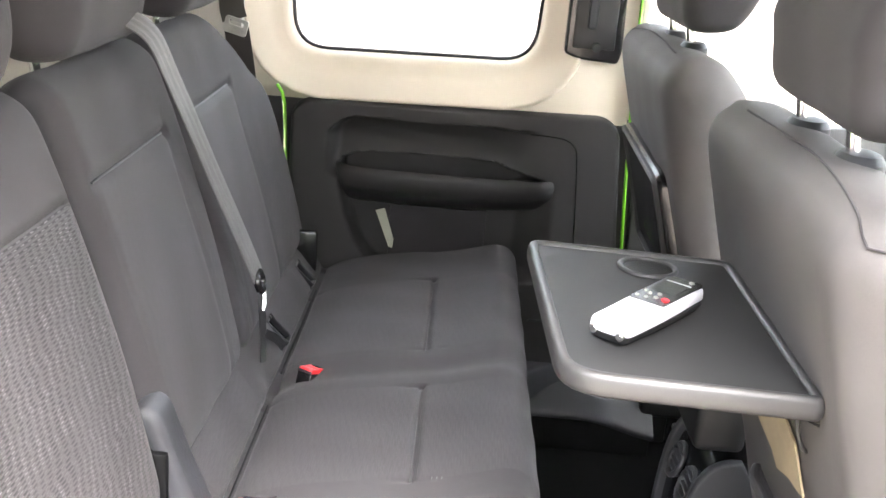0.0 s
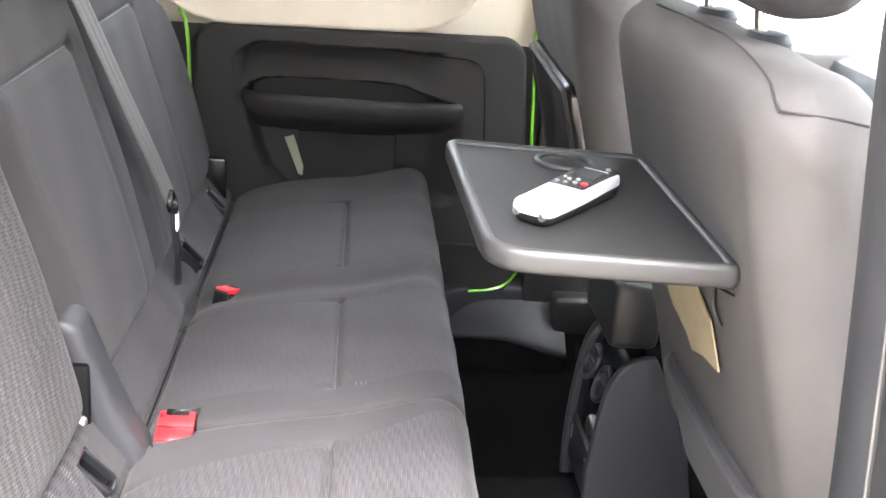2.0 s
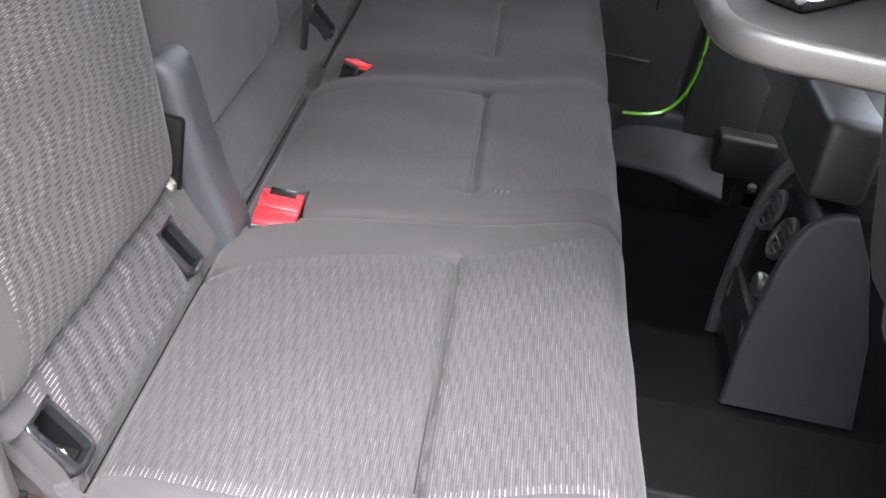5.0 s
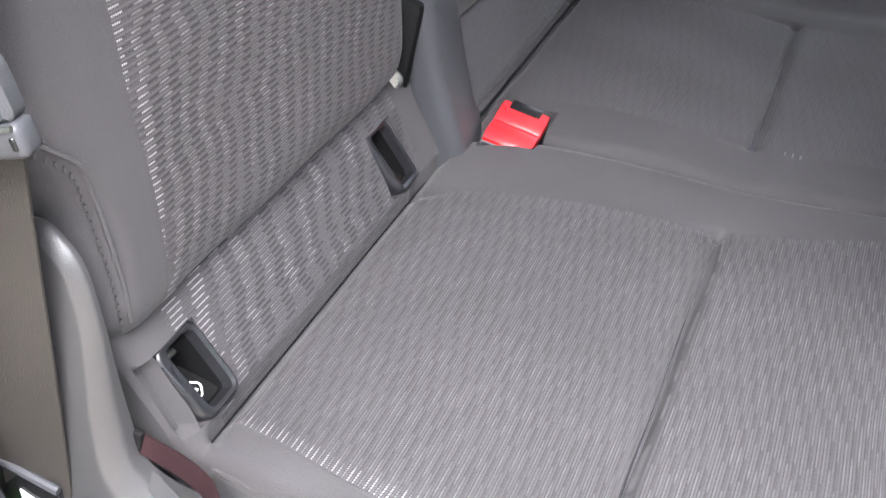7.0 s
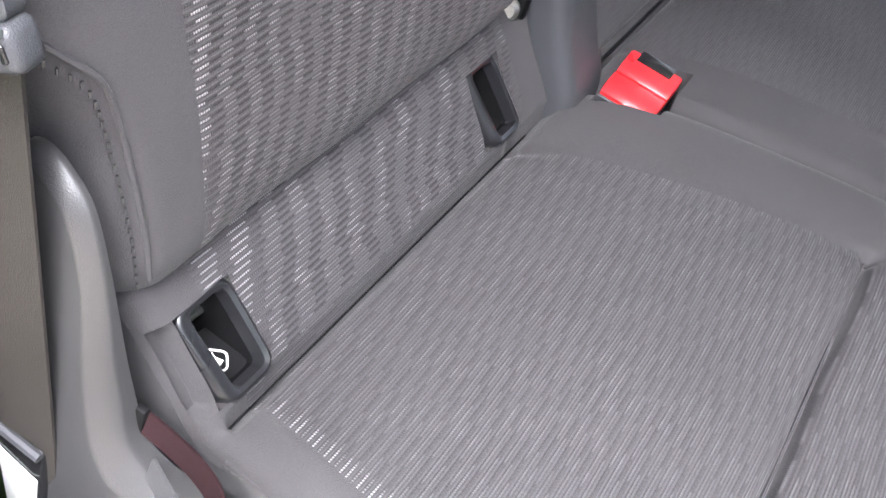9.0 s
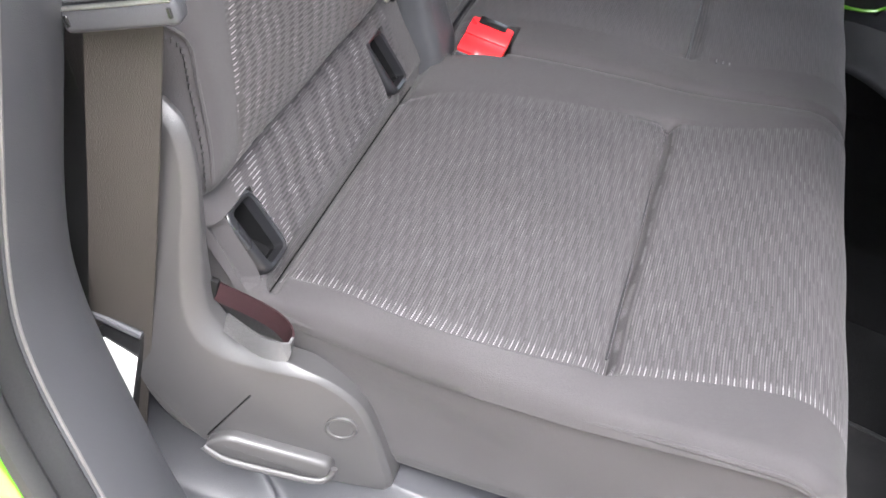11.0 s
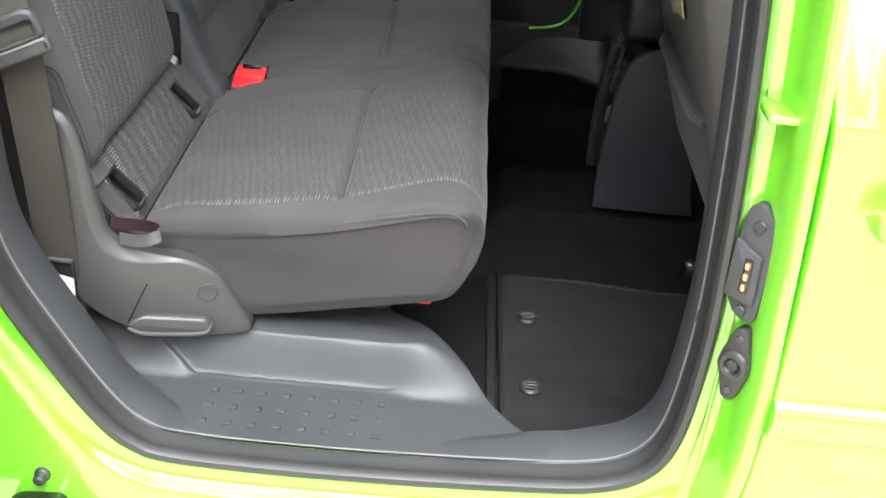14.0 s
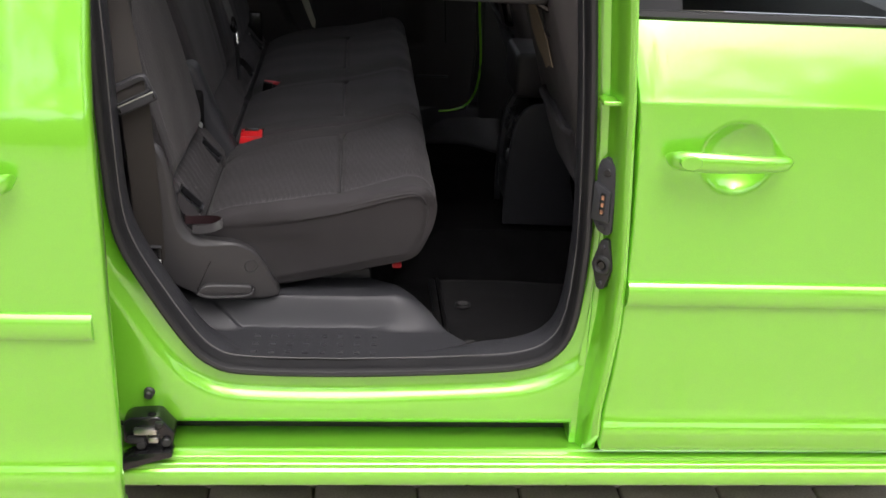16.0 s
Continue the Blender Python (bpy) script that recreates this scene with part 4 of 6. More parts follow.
    P = smooth_path([(0.585, y - 0.020, 1.20), (0.590, y - 0.020, 1.0), (0.607, y - 0.020, 0.72), (0.620, y - 0.020, 0.57), (0.617, y - 0.020, 0.49), (0.600, y - 0.020, 0.438), (0.560, y - 0.020, 0.408), (0.46, y - 0.020, 0.398), (0.30, y - 0.020, 0.398)], 0.02)
    tube(bm, P, 0.0033, 8)
    part("green_flange", bm, PAINT, lining, "thin lime green painted flange")
    bm = bmesh.new()
    P = smooth_path([(-0.092, y - 0.02, 0.945), (-0.080, y - 0.02, 0.925), (-0.0745, y - 0.02, 0.88), (-0.072, y - 0.02, 0.82), (-0.070, y - 0.02, 0.70)], 0.02)
    tube(bm, P, 0.0036, 8)
    part("green_flange", bm, PAINT, lining, "thin lime green painted flange")
    # dark wall between the lining and the front seat
    bm = bmesh.new()
    rbox(bm, (0.622, y - 0.010, 0.20), (0.76, y + 0.03, 0.95), 0.01, 2)
    rbox(bm, (0.76, y + 0.0, 0.20), (1.70, y + 0.04, 0.95), 0.01, 2)
    solo("wall_front_left", bm, DARK, "dark lower lining of the left front door", "wall", "structure")
    # dark inner skin that closes the lower side behind the lining
    bm = bmesh.new()
    rbox(bm, (-1.50, y + 0.050, 0.20), (0.66, y + 0.075, 0.985), 0.004, 1)
    solo("wall_left_lower", bm, DARK, "dark lower inner skin of the left side", "wall", "structure")
    # moulded ledge along the far footwell, with the belt cover on it
    bm = bmesh.new()
    sec = [(1.648, 0.33), (1.648, 0.392), (1.618, 0.372), (1.585, 0.352), (1.556, 0.343), (1.546, 0.339), (1.542, 0.333), (1.545, 0.325), (1.60, 0.325)]
    loft(bm, [[(x, a, b - 0.034 * smoothstep((x - 0.56) / 0.17) * smoothstep((1.62 - a) / 0.06)) for a, b in sec] for x in [0.42 + 0.02 * k for k in range(15)] + [0.712, 0.716]])
    part("footwell_ledge", bm, PLASTIC, van, "dark grey plastic footwell ledge", 60)
    bm = bmesh.new()
    rbox(bm, (0.42, 1.562, 0.22), (0.714, 1.645, 0.318), 0.008, 2)
    part("footwell_side", bm, CARPET, van, "black carpeted footwell side")
    bm = bmesh.new()
    rbox(bm, (0.688, 1.585, 0.325), (0.80, 1.640, 0.408), 0.010, 3)
    part("seat_belt_cover", bm, DARK, van, "grey plastic belt-anchor cover")


far_side()


def shell():
    """Roof, rear and front of the van, which close the cabin."""
    bm = bmesh.new()
    rbox(bm, (-1.55, 0.08, 1.66), (1.15, 1.67, 1.70), 0.01, 2)
    solo("ceiling", bm, LINER, "pale grey headlining", "ceiling", "structure")
    # right rear side with its window
    win = rounded([(-0.95, 1.00), (-0.40, 1.00), (-0.40, 1.45), (-0.95, 1.45)], 0.05, 4)
    for nm, y0, y1 in (("wall_right_rear", 0.10, 0.16), ("wall_left_rear", 1.60, 1.66)):
        bm = bmesh.new()
        box = []
        for u, v in win:
            d = Vector((u + 0.675, v - 1.225))
            k = min(0.9 / max(abs(d.x), 1e-6), 0.9 / max(abs(d.y), 1e-6))
            box.append((max(-1.5, min(-0.16, -0.675 + d.x * k)), max(0.42, min(1.68, 1.225 + d.y * k))))
        loft(bm, [[(u, y1, v) for u, v in win], [(u, y0, v) for u, v in win], [(u, y0, v) for u, v in box], [(u, y1, v) for u, v in box], [(u, y1, v) for u, v in win]], cap=False)
        solo(nm, bm, LINER, "pale grey rear side wall with a window opening", "wall", "structure")
    # quarter lining behind the seat belt, its dark tone standing in for the shaded gap
    bm = bmesh.new()
    rbox(bm, (-0.34, 0.2060, 0.36), (-0.064, 0.2100, 1.00), 0.001, 1)
    rbox(bm, (-0.34, 0.2060, 1.00), (-0.170, 0.2100, 1.66), 0.001, 1)
    solo("wall_right_quarter", bm, DARK, "quarter lining darkened for the shaded gap behind the belt", "wall", "structure")
    bm = bmesh.new()
    rbox(bm, (-1.55, 0.10, 0.42), (-1.49, 1.66, 1.02), 0.01, 2)
    rbox(bm, (-1.55, 0.10, 1.50), (-1.49, 1.66, 1.68), 0.01, 2)
    for a, b in ((0.10, 0.24), (1.52, 1.66)):
        rbox(bm, (-1.55, a, 1.02), (-1.49, b, 1.50), 0.01, 2)
    solo("wall_rear", bm, LINER, "pale grey tailgate lining", "wall", "structure")
    # unseen opaque pane, added to keep rear light off the front seat backs
    bm = bmesh.new()
    rbox(bm, (-1.530, 0.242, 1.022), (-1.524, 1.518, 1.498), 0.001, 1)
    solo("rear_light_block", bm, GLOSS, "dark pane added to block light through the tailgate", "window", "structure")
    # dashboard below the windscreen
    bm = bmesh.new()
    sec = [(1.22, 0.50), (1.18, 0.72), (1.17, 0.86), (1.20, 0.935), (1.30, 0.965), (1.55, 0.96), (1.75, 0.93), (1.75, 0.40), (1.30, 0.36)]
    loft(bm, [[(a, yy, b) for a, b in sec] for yy in (0.12, 0.5, 0.9, 1.3, 1.63)])
    dash = solo("dashboard", bm, DARK, "black plastic dashboard under the windscreen", "dashboard")
    bm = bmesh.new()
    sheet(bm, [(1.72, 0.14, 0.95), (1.72, 1.61, 0.95), (1.16, 1.52, 1.62), (1.16, 0.23, 1.62)], 0.005, (1, 0, 0.8))
    pane = solo("windscreen", bm, GLASS, "clear sloping windscreen", "windscreen", "structure")
    pane.visible_shadow = False
    for yy in (0.10, 1.62):
        bm = bmesh.new()
        tube(bm, [(1.74, yy, 0.94), (1.45, yy + (0.04 if yy < 1 else -0.04), 1.32), (1.14, yy + (0.09 if yy < 1 else -0.09), 1.66)], 0.035, 10, flat=0.7)
        solo("wall_post", bm, BEIGE, "cream windscreen post", "pillar", "structure")
    # left front door glass
    bm = bmesh.new()
    sheet(bm, [(0.61, 1.66, 0.95), (1.70, 1.66, 0.95), (1.42, 1.62, 1.30), (1.16, 1.57, 1.62), (0.60, 1.58, 1.62)], 0.004, (0, 1, 0.2))
    pane = solo("window_left", bm, GLASS, "clear left front side window", "window", "structure")
    pane.visible_shadow = False


shell()


# ---- rear seats ----
RECLINE = 0.277
CUSHION = [(-0.050, 0.470), (-0.062, 0.560), (-0.060, 0.620), (-0.048, 0.652), (-0.032, 0.660), (-0.018, 0.650), (-0.002, 0.630), (0.011, 0.614), (0.0195, 0.602), (0.0245, 0.5965), (0.031, 0.599),
           (0.07, 0.618), (0.13, 0.634), (0.20, 0.646), (0.245, 0.651), (0.29, 0.660), (0.335, 0.672), (0.360, 0.677), (0.381, 0.672), (0.395, 0.657), (0.401, 0.636), (0.398, 0.606), (0.388, 0.575),
           (0.377, 0.552), (0.366, 0.5400), (0.350, 0.5325), (0.32, 0.5240), (0.24, 0.5010), (0.15, 0.4785), (0.05, 0.460)]


def padded(prof, y0, y1, step, edge, seams=(), inserts=(), pits=(), tuck=None, warp=None):
    """A stuffed pad: the outline in x and z drawn across from y0 to y1, with rounded ends, sewn grooves and pits for fittings."""
    P = smooth_path([(u, 0, v) for u, v in prof], step, True)
    n = len(P)
    N = []
    for i in range(n):
        t = (P[(i + 1) % n] - P[i - 1]).normalized()
        N.append(Vector((t.z, 0, -t.x)))
    c = sum(P, Vector()) / n
    if sum((P[i] - c).dot(N[i]) for i in range(n)) < 0:
        N = [-v for v in N]
    # the spine of the outline: ends rounded by more than a little shrink towards it
    cov = [sum((p.x - c.x) ** 2 for p in P), sum((p.x - c.x) * (p.z - c.z) for p in P), sum((p.z - c.z) ** 2 for p in P)]
    ang = 0.5 * math.atan2(2 * cov[1], cov[0] - cov[2])
    ax = Vector((math.cos(ang), 0, math.sin(ang)))
    major = max(abs((p - c).dot(ax)) for p in P)
    minor = max(abs((p - c).cross(ax).length) for p in P)
    span = max(0.0, major - minor)
    spine = [c + ax * max(-span, min(span, (p - c).dot(ax))) for p in P]
    ys, y = [], y0
    while y < y1 - 1e-6:
        d = min(y - y0, y1 - y)
        ys.append(y)
        y += max(0.0012, min(step, 0.0012 + d * 0.35))
    ys.append(y1)
    for border in sorted({v for _, _, _, _, ya, yb in inserts for v in (ya, yb)}):
        k = min(range(1, len(ys) - 1), key=lambda i: abs(ys[i] - border))
        ys[k] = border
    bm = bmesh.new()
    rings = []
    panels = (0.02, 0.2, 0.4, 0.6, 0.75, 0.87, 0.95) if edge <= 0.028 else ()
    for k in panels:
        # the flat end panel, in rings of its own
        row = []
        for p, sp in zip(P, spine):
            q = sp + (p - sp) * (k * max(0.0, 1 - edge / max((p - sp).length, 1e-4)))
            row.append(q + Vector((0, y0, 0)) + (warp(q.x, q.z, y0) if warp else Vector()))
        rings.append(row)
    ys = [y0] * len(panels) + ys
    for y in ys[len(panels):]:
        d = min(y - y0, y1 - y)
        ins = edge - math.sqrt(max(0.0, edge * edge - (edge - d) ** 2)) if d < edge else 0.0
        row = []
        for p, nn, sp in zip(P, N, spine):
            dep = ins
            if edge > 0.028:
                away = (p - sp).length
                p = sp + (p - sp) * max(0.12, 1 - ins / max(away, 1e-4)) if ins < 0.8 * minor else sp + (p - sp) * max(0.12, 1 - 0.8 * minor / max(away, 1e-4))
                dep = 0.0
            for x0, z0, x1, z1, ya, yb, w, deep in seams:
                if ya - 3 * w <= y <= yb + 3 * w:
                    a, b = Vector((x0, z0)), Vector((x1, z1))
                    q = Vector((p.x, p.z))
                    e = b - a
                    k = max(0.0, min(1.0, (q - a).dot(e) / max(e.length_squared, 1e-9)))
                    dx = (q - (a + e * k)).length
                    dy = max(ya - y, y - yb, 0.0)
                    dep += deep * math.exp(-(dx * dx + dy * dy) / (w * w))
            for x0, z0, x1, z1, ya, yb, deep in pits:
                if ya <= y <= yb and min(x0, x1) <= p.x <= max(x0, x1) and min(z0, z1) <= p.z <= max(z0, z1):
                    dep = deep
            wob = 0.0012 * math.sin(23 * p.x + 17 * y) * math.cos(31 * y - 9 * p.z)
            shift = warp(p.x, p.z, y) if warp else Vector((0, tuck(p.x, p.z) * smoothstep(1 - (y - y0) / 0.09) if tuck else 0.0, 0))
            row.append(p - nn * (dep + wob) + Vector((0, y, 0)) + shift)
        rings.append(row)
    loft(bm, rings)
    bm.faces.ensure_lookup_table()
    bm.verts.index_update()
    bm.normal_update()
    for f in bm.faces:
        m = f.calc_center_median()
        level = ys[min(v.index for v in f.verts) // n] + 1e-4
        for x0, x1, z0, z1, ya, yb in inserts:
            if x0 <= m.x <= x1 and z0 <= m.z <= z1 and ya <= level <= yb:
                f.material_index = 1
    return bm


def stitches(line, across, length, gap):
    """Short raised threads along a seam."""
    bm = bmesh.new()
    A = Vector(across).normalized()
    for p in smooth_path(line, gap):
        tube(bm, [p - A * length / 2, p, p + A * length / 2], 0.0007, 5)
    return bm


def back_profile(low, high, thick):
    """A backrest seen from the side, leaning back."""
    def at(z, t):
        return (-0.016 - RECLINE * (z - 0.67) - t * 0.964, z - t * RECLINE * 0.964)
    pts = []
    for z, t in ((low, 0.035), (low + 0.006, 0.014), (low + 0.022, 0.001), (low + 0.06, -0.003), (low + 0.18, -0.004), (low + 0.32, 0.002), (high - 0.09, 0.006), (high - 0.035, 0.014), (high - 0.010, 0.034),
                 (high - 0.004, thick * 0.55), (high - 0.02, thick - 0.012), (high - 0.06, thick), (low + 0.2, thick), (low + 0.04, thick), (low + 0.008, thick - 0.02)):
        pts.append(at(z, t))
    return pts


def isofix(seat, y):
    """A black guide frame let into the seat roll, with its steel bar and pictogram."""
    k = 0.7071
    # local axes: x down the slope towards the front, y across, z out of the cloth
    slope = Matrix.Translation((-0.001, y, 0.6215)) @ Matrix(((k, 0, k, 0), (0, 1, 0, 0), (-k, 0, k, 0), (0, 0, 0, 1)))
    out = rounded([(0.028, -0.016), (-0.027, -0.021), (-0.027, 0.019), (0.028, 0.021)], 0.012, 6)
    def hole(d):
        # the opening sits towards the inner side, so that the outer rim is broader
        return [(u, v + 0.0035 * smoothstep(-v / 0.014)) for u, v in offset(out, d)]
    bm = bmesh.new()
    rings = [[(u, v, -0.030) for u, v in out], [(u, v, 0.003) for u, v in out], [(u, v, 0.0062) for u, v in offset(out, -0.0012)], [(u, v, 0.0074) for u, v in offset(out, -0.0032)],
             [(u, v, 0.0062) for u, v in hole(-0.0054)], [(u, v, 0.002) for u, v in hole(-0.0062)], [(u, v, -0.006) for u, v in hole(-0.0064)]]
    loft(bm, rings, cap=False)
    bmesh.ops.transform(bm, matrix=slope, verts=bm.verts)
    throat = bmesh.new()
    rows = loft(throat, [[(u, v, -0.001) for u, v in hole(-0.0066)], [(u, v, -0.034) for u, v in hole(-0.0070)]], cap=False)
    throat.faces.new(rows[-1])
    bmesh.ops.transform(throat, matrix=slope, verts=throat.verts)
    g = part("isofix_guide", bm, GUIDE, seat, "black child-seat anchor guide", 50)
    part("guide_throat", throat, BLACK, g)
    bm = bmesh.new()
    tube(bm, [(-0.012, -0.017, -0.018), (-0.010, 0.017, -0.018)], 0.0024, 10)
    bmesh.ops.transform(bm, matrix=slope, verts=bm.verts)
    part("anchor_bar", bm, STEEL, g, "steel anchor bar")
    bm = bmesh.new()
    sheet(bm, [(0.000, -0.0155, -0.022), (0.022, -0.0135, -0.004), (0.022, 0.016, -0.004), (0.000, 0.0155, -0.022)], 0.001, (0.6, 0, -0.7))
    bmesh.ops.transform(bm, matrix=slope, verts=bm.verts)
    part("guide_ramp", bm, BLACK, g)
    def on(a, b):
        return (0.012 + 0.77 * a, b + 0.002, -0.0118 + 0.63 * a)
    bm = bmesh.new()
    tube(bm, [on(a, b) for a, b in rounded([(0.008, 0.000), (0.001, 0.008), (-0.008, 0.001), (-0.001, -0.008)], 0.003, 3)], 0.0006, 5, True)
    sheet(bm, [on(a, b) for a, b in ((0.004, -0.002), (0.003, 0.003), (-0.001, 0.0015), (-0.004, 0.0025), (-0.003, -0.003), (0.0005, -0.0015))], 0.0004, (-0.63, 0, 0.77))
    bmesh.ops.transform(bm, matrix=slope, verts=bm.verts)
    part("pictogram", bm, PAPER, g, "white printed pictogram")


def headrest(parent, cx, cy, z0, w, h, d, lean, collar=False, nod=0.0, round_end=0.045):
    """A padded head restraint on two bright posts."""
    for s in (-1, 1):
        bm = bmesh.new()
        tube(bm, [(cx, cy + s * w * 0.25, z0 - 0.07), (cx - lean * 0.5, cy + s * w * 0.25, z0 + 0.03)], 0.006, 12)
        part("headrest_post", bm, CHROME, parent, "bright metal post")
        if not collar:
            continue
        bm = bmesh.new()
        rings = []
        for r, dz in ((0.024, -0.036), (0.024, -0.028), (0.019, -0.022), (0.010, -0.021)):
            rings.append([(cx + r * 0.85 * math.cos(t), cy + s * w * 0.25 + r * 1.15 * math.sin(t), z0 + dz) for t in (2 * math.pi * k / 20 for k in range(20))])
        loft(bm, rings)
        part("post_guide", bm, PLASTIC, parent, "grey post collar")
    prof = [(d * 0.30, 0.0), (d * 0.48, 0.03), (d * 0.52, h * 0.45), (d * 0.40, h * 0.85), (d * 0.15, h), (-d * 0.2, h * 0.97), (-d * 0.46, h * 0.8), (-d * 0.55, h * 0.4), (-d * 0.45, 0.05), (-d * 0.2, 0.0)]
    pr = [(cx - lean * (v / max(h, 0.01)) * 0.3 + nod * v / h + u, z0 + v) for u, v in prof]
    bm = padded(pr, cy - w / 2, cy + w / 2, 0.010, round_end)
    part("headrest", bm, CLOTH, parent, "padded dark grey head restraint", 60)


def inset(path, amounts):
    """The closed path drawn in by an amount of its own at each point."""
    n = len(path)
    area = sum(path[i][0] * path[(i + 1) % n][1] - path[(i + 1) % n][0] * path[i][1] for i in range(n))
    k = 1 if area > 0 else -1
    res = []
    for i in range(n):
        t = (Vector(path[(i + 1) % n]) - Vector(path[i - 1])).normalized()
        res.append((path[i][0] - t.y * k * amounts[i], path[i][1] + t.x * k * amounts[i]))
    return res


def splay(bm):
    """Turns a flat side fitting slightly inwards towards the front."""
    for v in bm.verts:
        v.co.y += 0.27 * max(0.0, v.co.x) + 0.10 * max(0.0, -0.012 - v.co.x)
    return bm


def border_line(x):
    """Where the outer sewn border of the ribbed seat panel runs, in y."""
    return (((-15.5785 * x + 7.4466) * x + 0.5727) * x - 0.5306) * x + 0.2707


def single_seat():
    s = thing("rear_seat", (0.15, 0.40, 0.46), "dark grey cloth single rear seat with plastic side bracket", "car seat", "rear seats")
    ya, yb, foot = 0.242, 0.547, 0.181
    def tuck(x, z):
        return 0.036 - 0.085 * x + (0.15 + 0.2 * max(0.0, x)) * (0.655 - z) + 16.0 * max(0.0, x - 0.370) ** 2
    def warp(x, z, y):
        """Tucks the outer side in, bows the two sewn borders of the ribbed panel, and slopes the plain strip outside it."""
        plain_side = tuck(x, z) * smoothstep(1 - (y - foot) / 0.09)
        top = smoothstep((z - 0.575) / 0.02) * smoothstep((x - 0.010) / 0.02)
        out = border_line(x) - ya
        if y < ya:
            k = max(0.0, (y - foot) / (ya - foot))
            strip = tuck(x, z) * (1 - k) + out * k
        else:
            k = 1.0
            strip = out * (1 - smoothstep((y - ya) / 0.10))
        strip += (float(np.interp(x, [0.02, 0.10, 0.16, 0.237, 0.30, 0.36, 0.40], [0.515, 0.527, 0.537, 0.547, 0.562, 0.582, 0.590])) - yb) * math.exp(-((y - yb) / 0.040) ** 2)
        fall = float(np.interp(x, [0.01, 0.06, 0.127, 0.171, 0.215, 0.257, 0.297, 0.336, 0.37], [0.0, 0.012, 0.020, 0.019, 0.014, 0.008, 0.004, 0.002, 0.0]))
        return Vector((0, plain_side + (strip - plain_side) * top, -fall * (1 - k) ** 1.5 * smoothstep((z - 0.55) / 0.06)))
    bm = padded(CUSHION, foot, 0.617, 0.0034, 0.014,
                seams=[(0.243, 0.651, 0.243, 0.651, ya, yb, 0.0045, 0.0085), (0.020, 0.595, 0.243, 0.651, yb, yb, 0.005, 0.0026), (0.243, 0.651, 0.40, 0.640, yb, yb, 0.005, 0.0016),
                       (0.020, 0.595, 0.13, 0.634, ya, ya, 0.004, 0.0022), (0.13, 0.634, 0.36, 0.662, ya, ya, 0.004, 0.0022), (0.0245, 0.5965, 0.0245, 0.5965, 0.205, 0.600, 0.0030, 0.011)],
                inserts=[(-0.045, 0.41, 0.585, 0.70, ya, yb)],
                pits=[(-0.0190, 0.603, 0.0180, 0.6420, 0.182, 0.1955, 0.013)] + [(-0.0190, 0.603, 0.0180, 0.6420, y - low, y + 0.0185, 0.040) for y, low in ((0.252, 0.056), (0.512, 0.019))] + [(0.043, 0.55, 0.087, 0.68, 0.601, 0.618, 0.034)], warp=warp)
    for f in bm.faces:
        if f.material_index == 1 and f.calc_center_median().x < 0.0185:
            f.material_index = 2
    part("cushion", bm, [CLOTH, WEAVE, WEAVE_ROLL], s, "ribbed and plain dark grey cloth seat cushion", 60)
    # the side welt ends in a short turn round the front corner
    bm = bmesh.new()
    welt = [(0.034, 0, 0.588), (0.06, 0, 0.594), (0.127, 0, 0.6045), (0.171, 0, 0.615), (0.215, 0, 0.625), (0.257, 0, 0.637), (0.297, 0, 0.650), (0.336, 0, 0.662), (0.356, 0, 0.667), (0.368, 0, 0.666), (0.377, 0, 0.658), (0.381, 0, 0.648)]
    welt = [Vector((p.x, 0.1806 + tuck(p.x, p.z), p.z)) for p in smooth_path(welt, 0.006)]
    tube(bm, welt, 0.0022, 8)
    part("piping", bm, CLOTH, s, "raised side piping")
    # dark stitches, which also draw the shadow line under the welt
    part("stitching", stitches([(p.x, p.y - 0.0004, p.z - 0.0034) for p in welt], (1, 0, 0.2), 0.0034, 0.0056), DARK, s, "row of dark stitches")
    # black tube laid in the fold in place of its deep shade
    bm = bmesh.new()
    tube(bm, smooth_path([(0.0238, 0.236, 0.5905), (0.0238, 0.40, 0.5910), (0.0238, 0.545, 0.5905)], 0.03), 0.0006, 6)
    part("crease_shade", bm, BLACK, s, "dark line drawn along a seam")
    # dark tube for the stitched line and the shade in its groove
    bm = bmesh.new()
    tube(bm, smooth_path([(0.2430, ya + 0.003, 0.6436), (0.2430, 0.40, 0.6434), (0.2425, yb - 0.002, 0.6436)], 0.03), 0.0009, 6)
    part("seam", bm, DARK, s, "dark line drawn along a seam")
    for y in (0.252, 0.512):
        isofix(s, y)
    # backrest
    def tuck_back(x, z):
        return 0.018 * smoothstep((0.79 - z) / 0.06)
    bm = padded(back_profile(0.655, 1.12, 0.10), 0.188, 0.577, 0.006, 0.030,
                seams=[(-0.012, 0.66, -0.13, 1.09, 0.2475, 0.2475, 0.0025, 0.0015), (-0.108, 0.998, -0.108, 0.998, 0.249, 0.55, 0.006, 0.008)], inserts=[(-0.2, 0.02, 0.655, 0.998, 0.249, 0.585)], tuck=tuck_back)
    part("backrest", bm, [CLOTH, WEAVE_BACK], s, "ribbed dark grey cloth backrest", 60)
    bm = bmesh.new()
    hem = [(-0.098, 0.1868, 0.778), (-0.078, 0.1872, 0.788), (-0.062, 0.1915, 0.789), (-0.0495, 0.1992, 0.7824), (-0.0420, 0.2092, 0.7715), (-0.0373, 0.2157, 0.7465), (-0.0256, 0.2197, 0.7040), (-0.0206, 0.2215, 0.6749)]
    P = smooth_path(hem, 0.006)
    tube(bm, P, 0.0014, 6)
    part("piping", bm, CLOTH, s, "sewn border of the backrest")
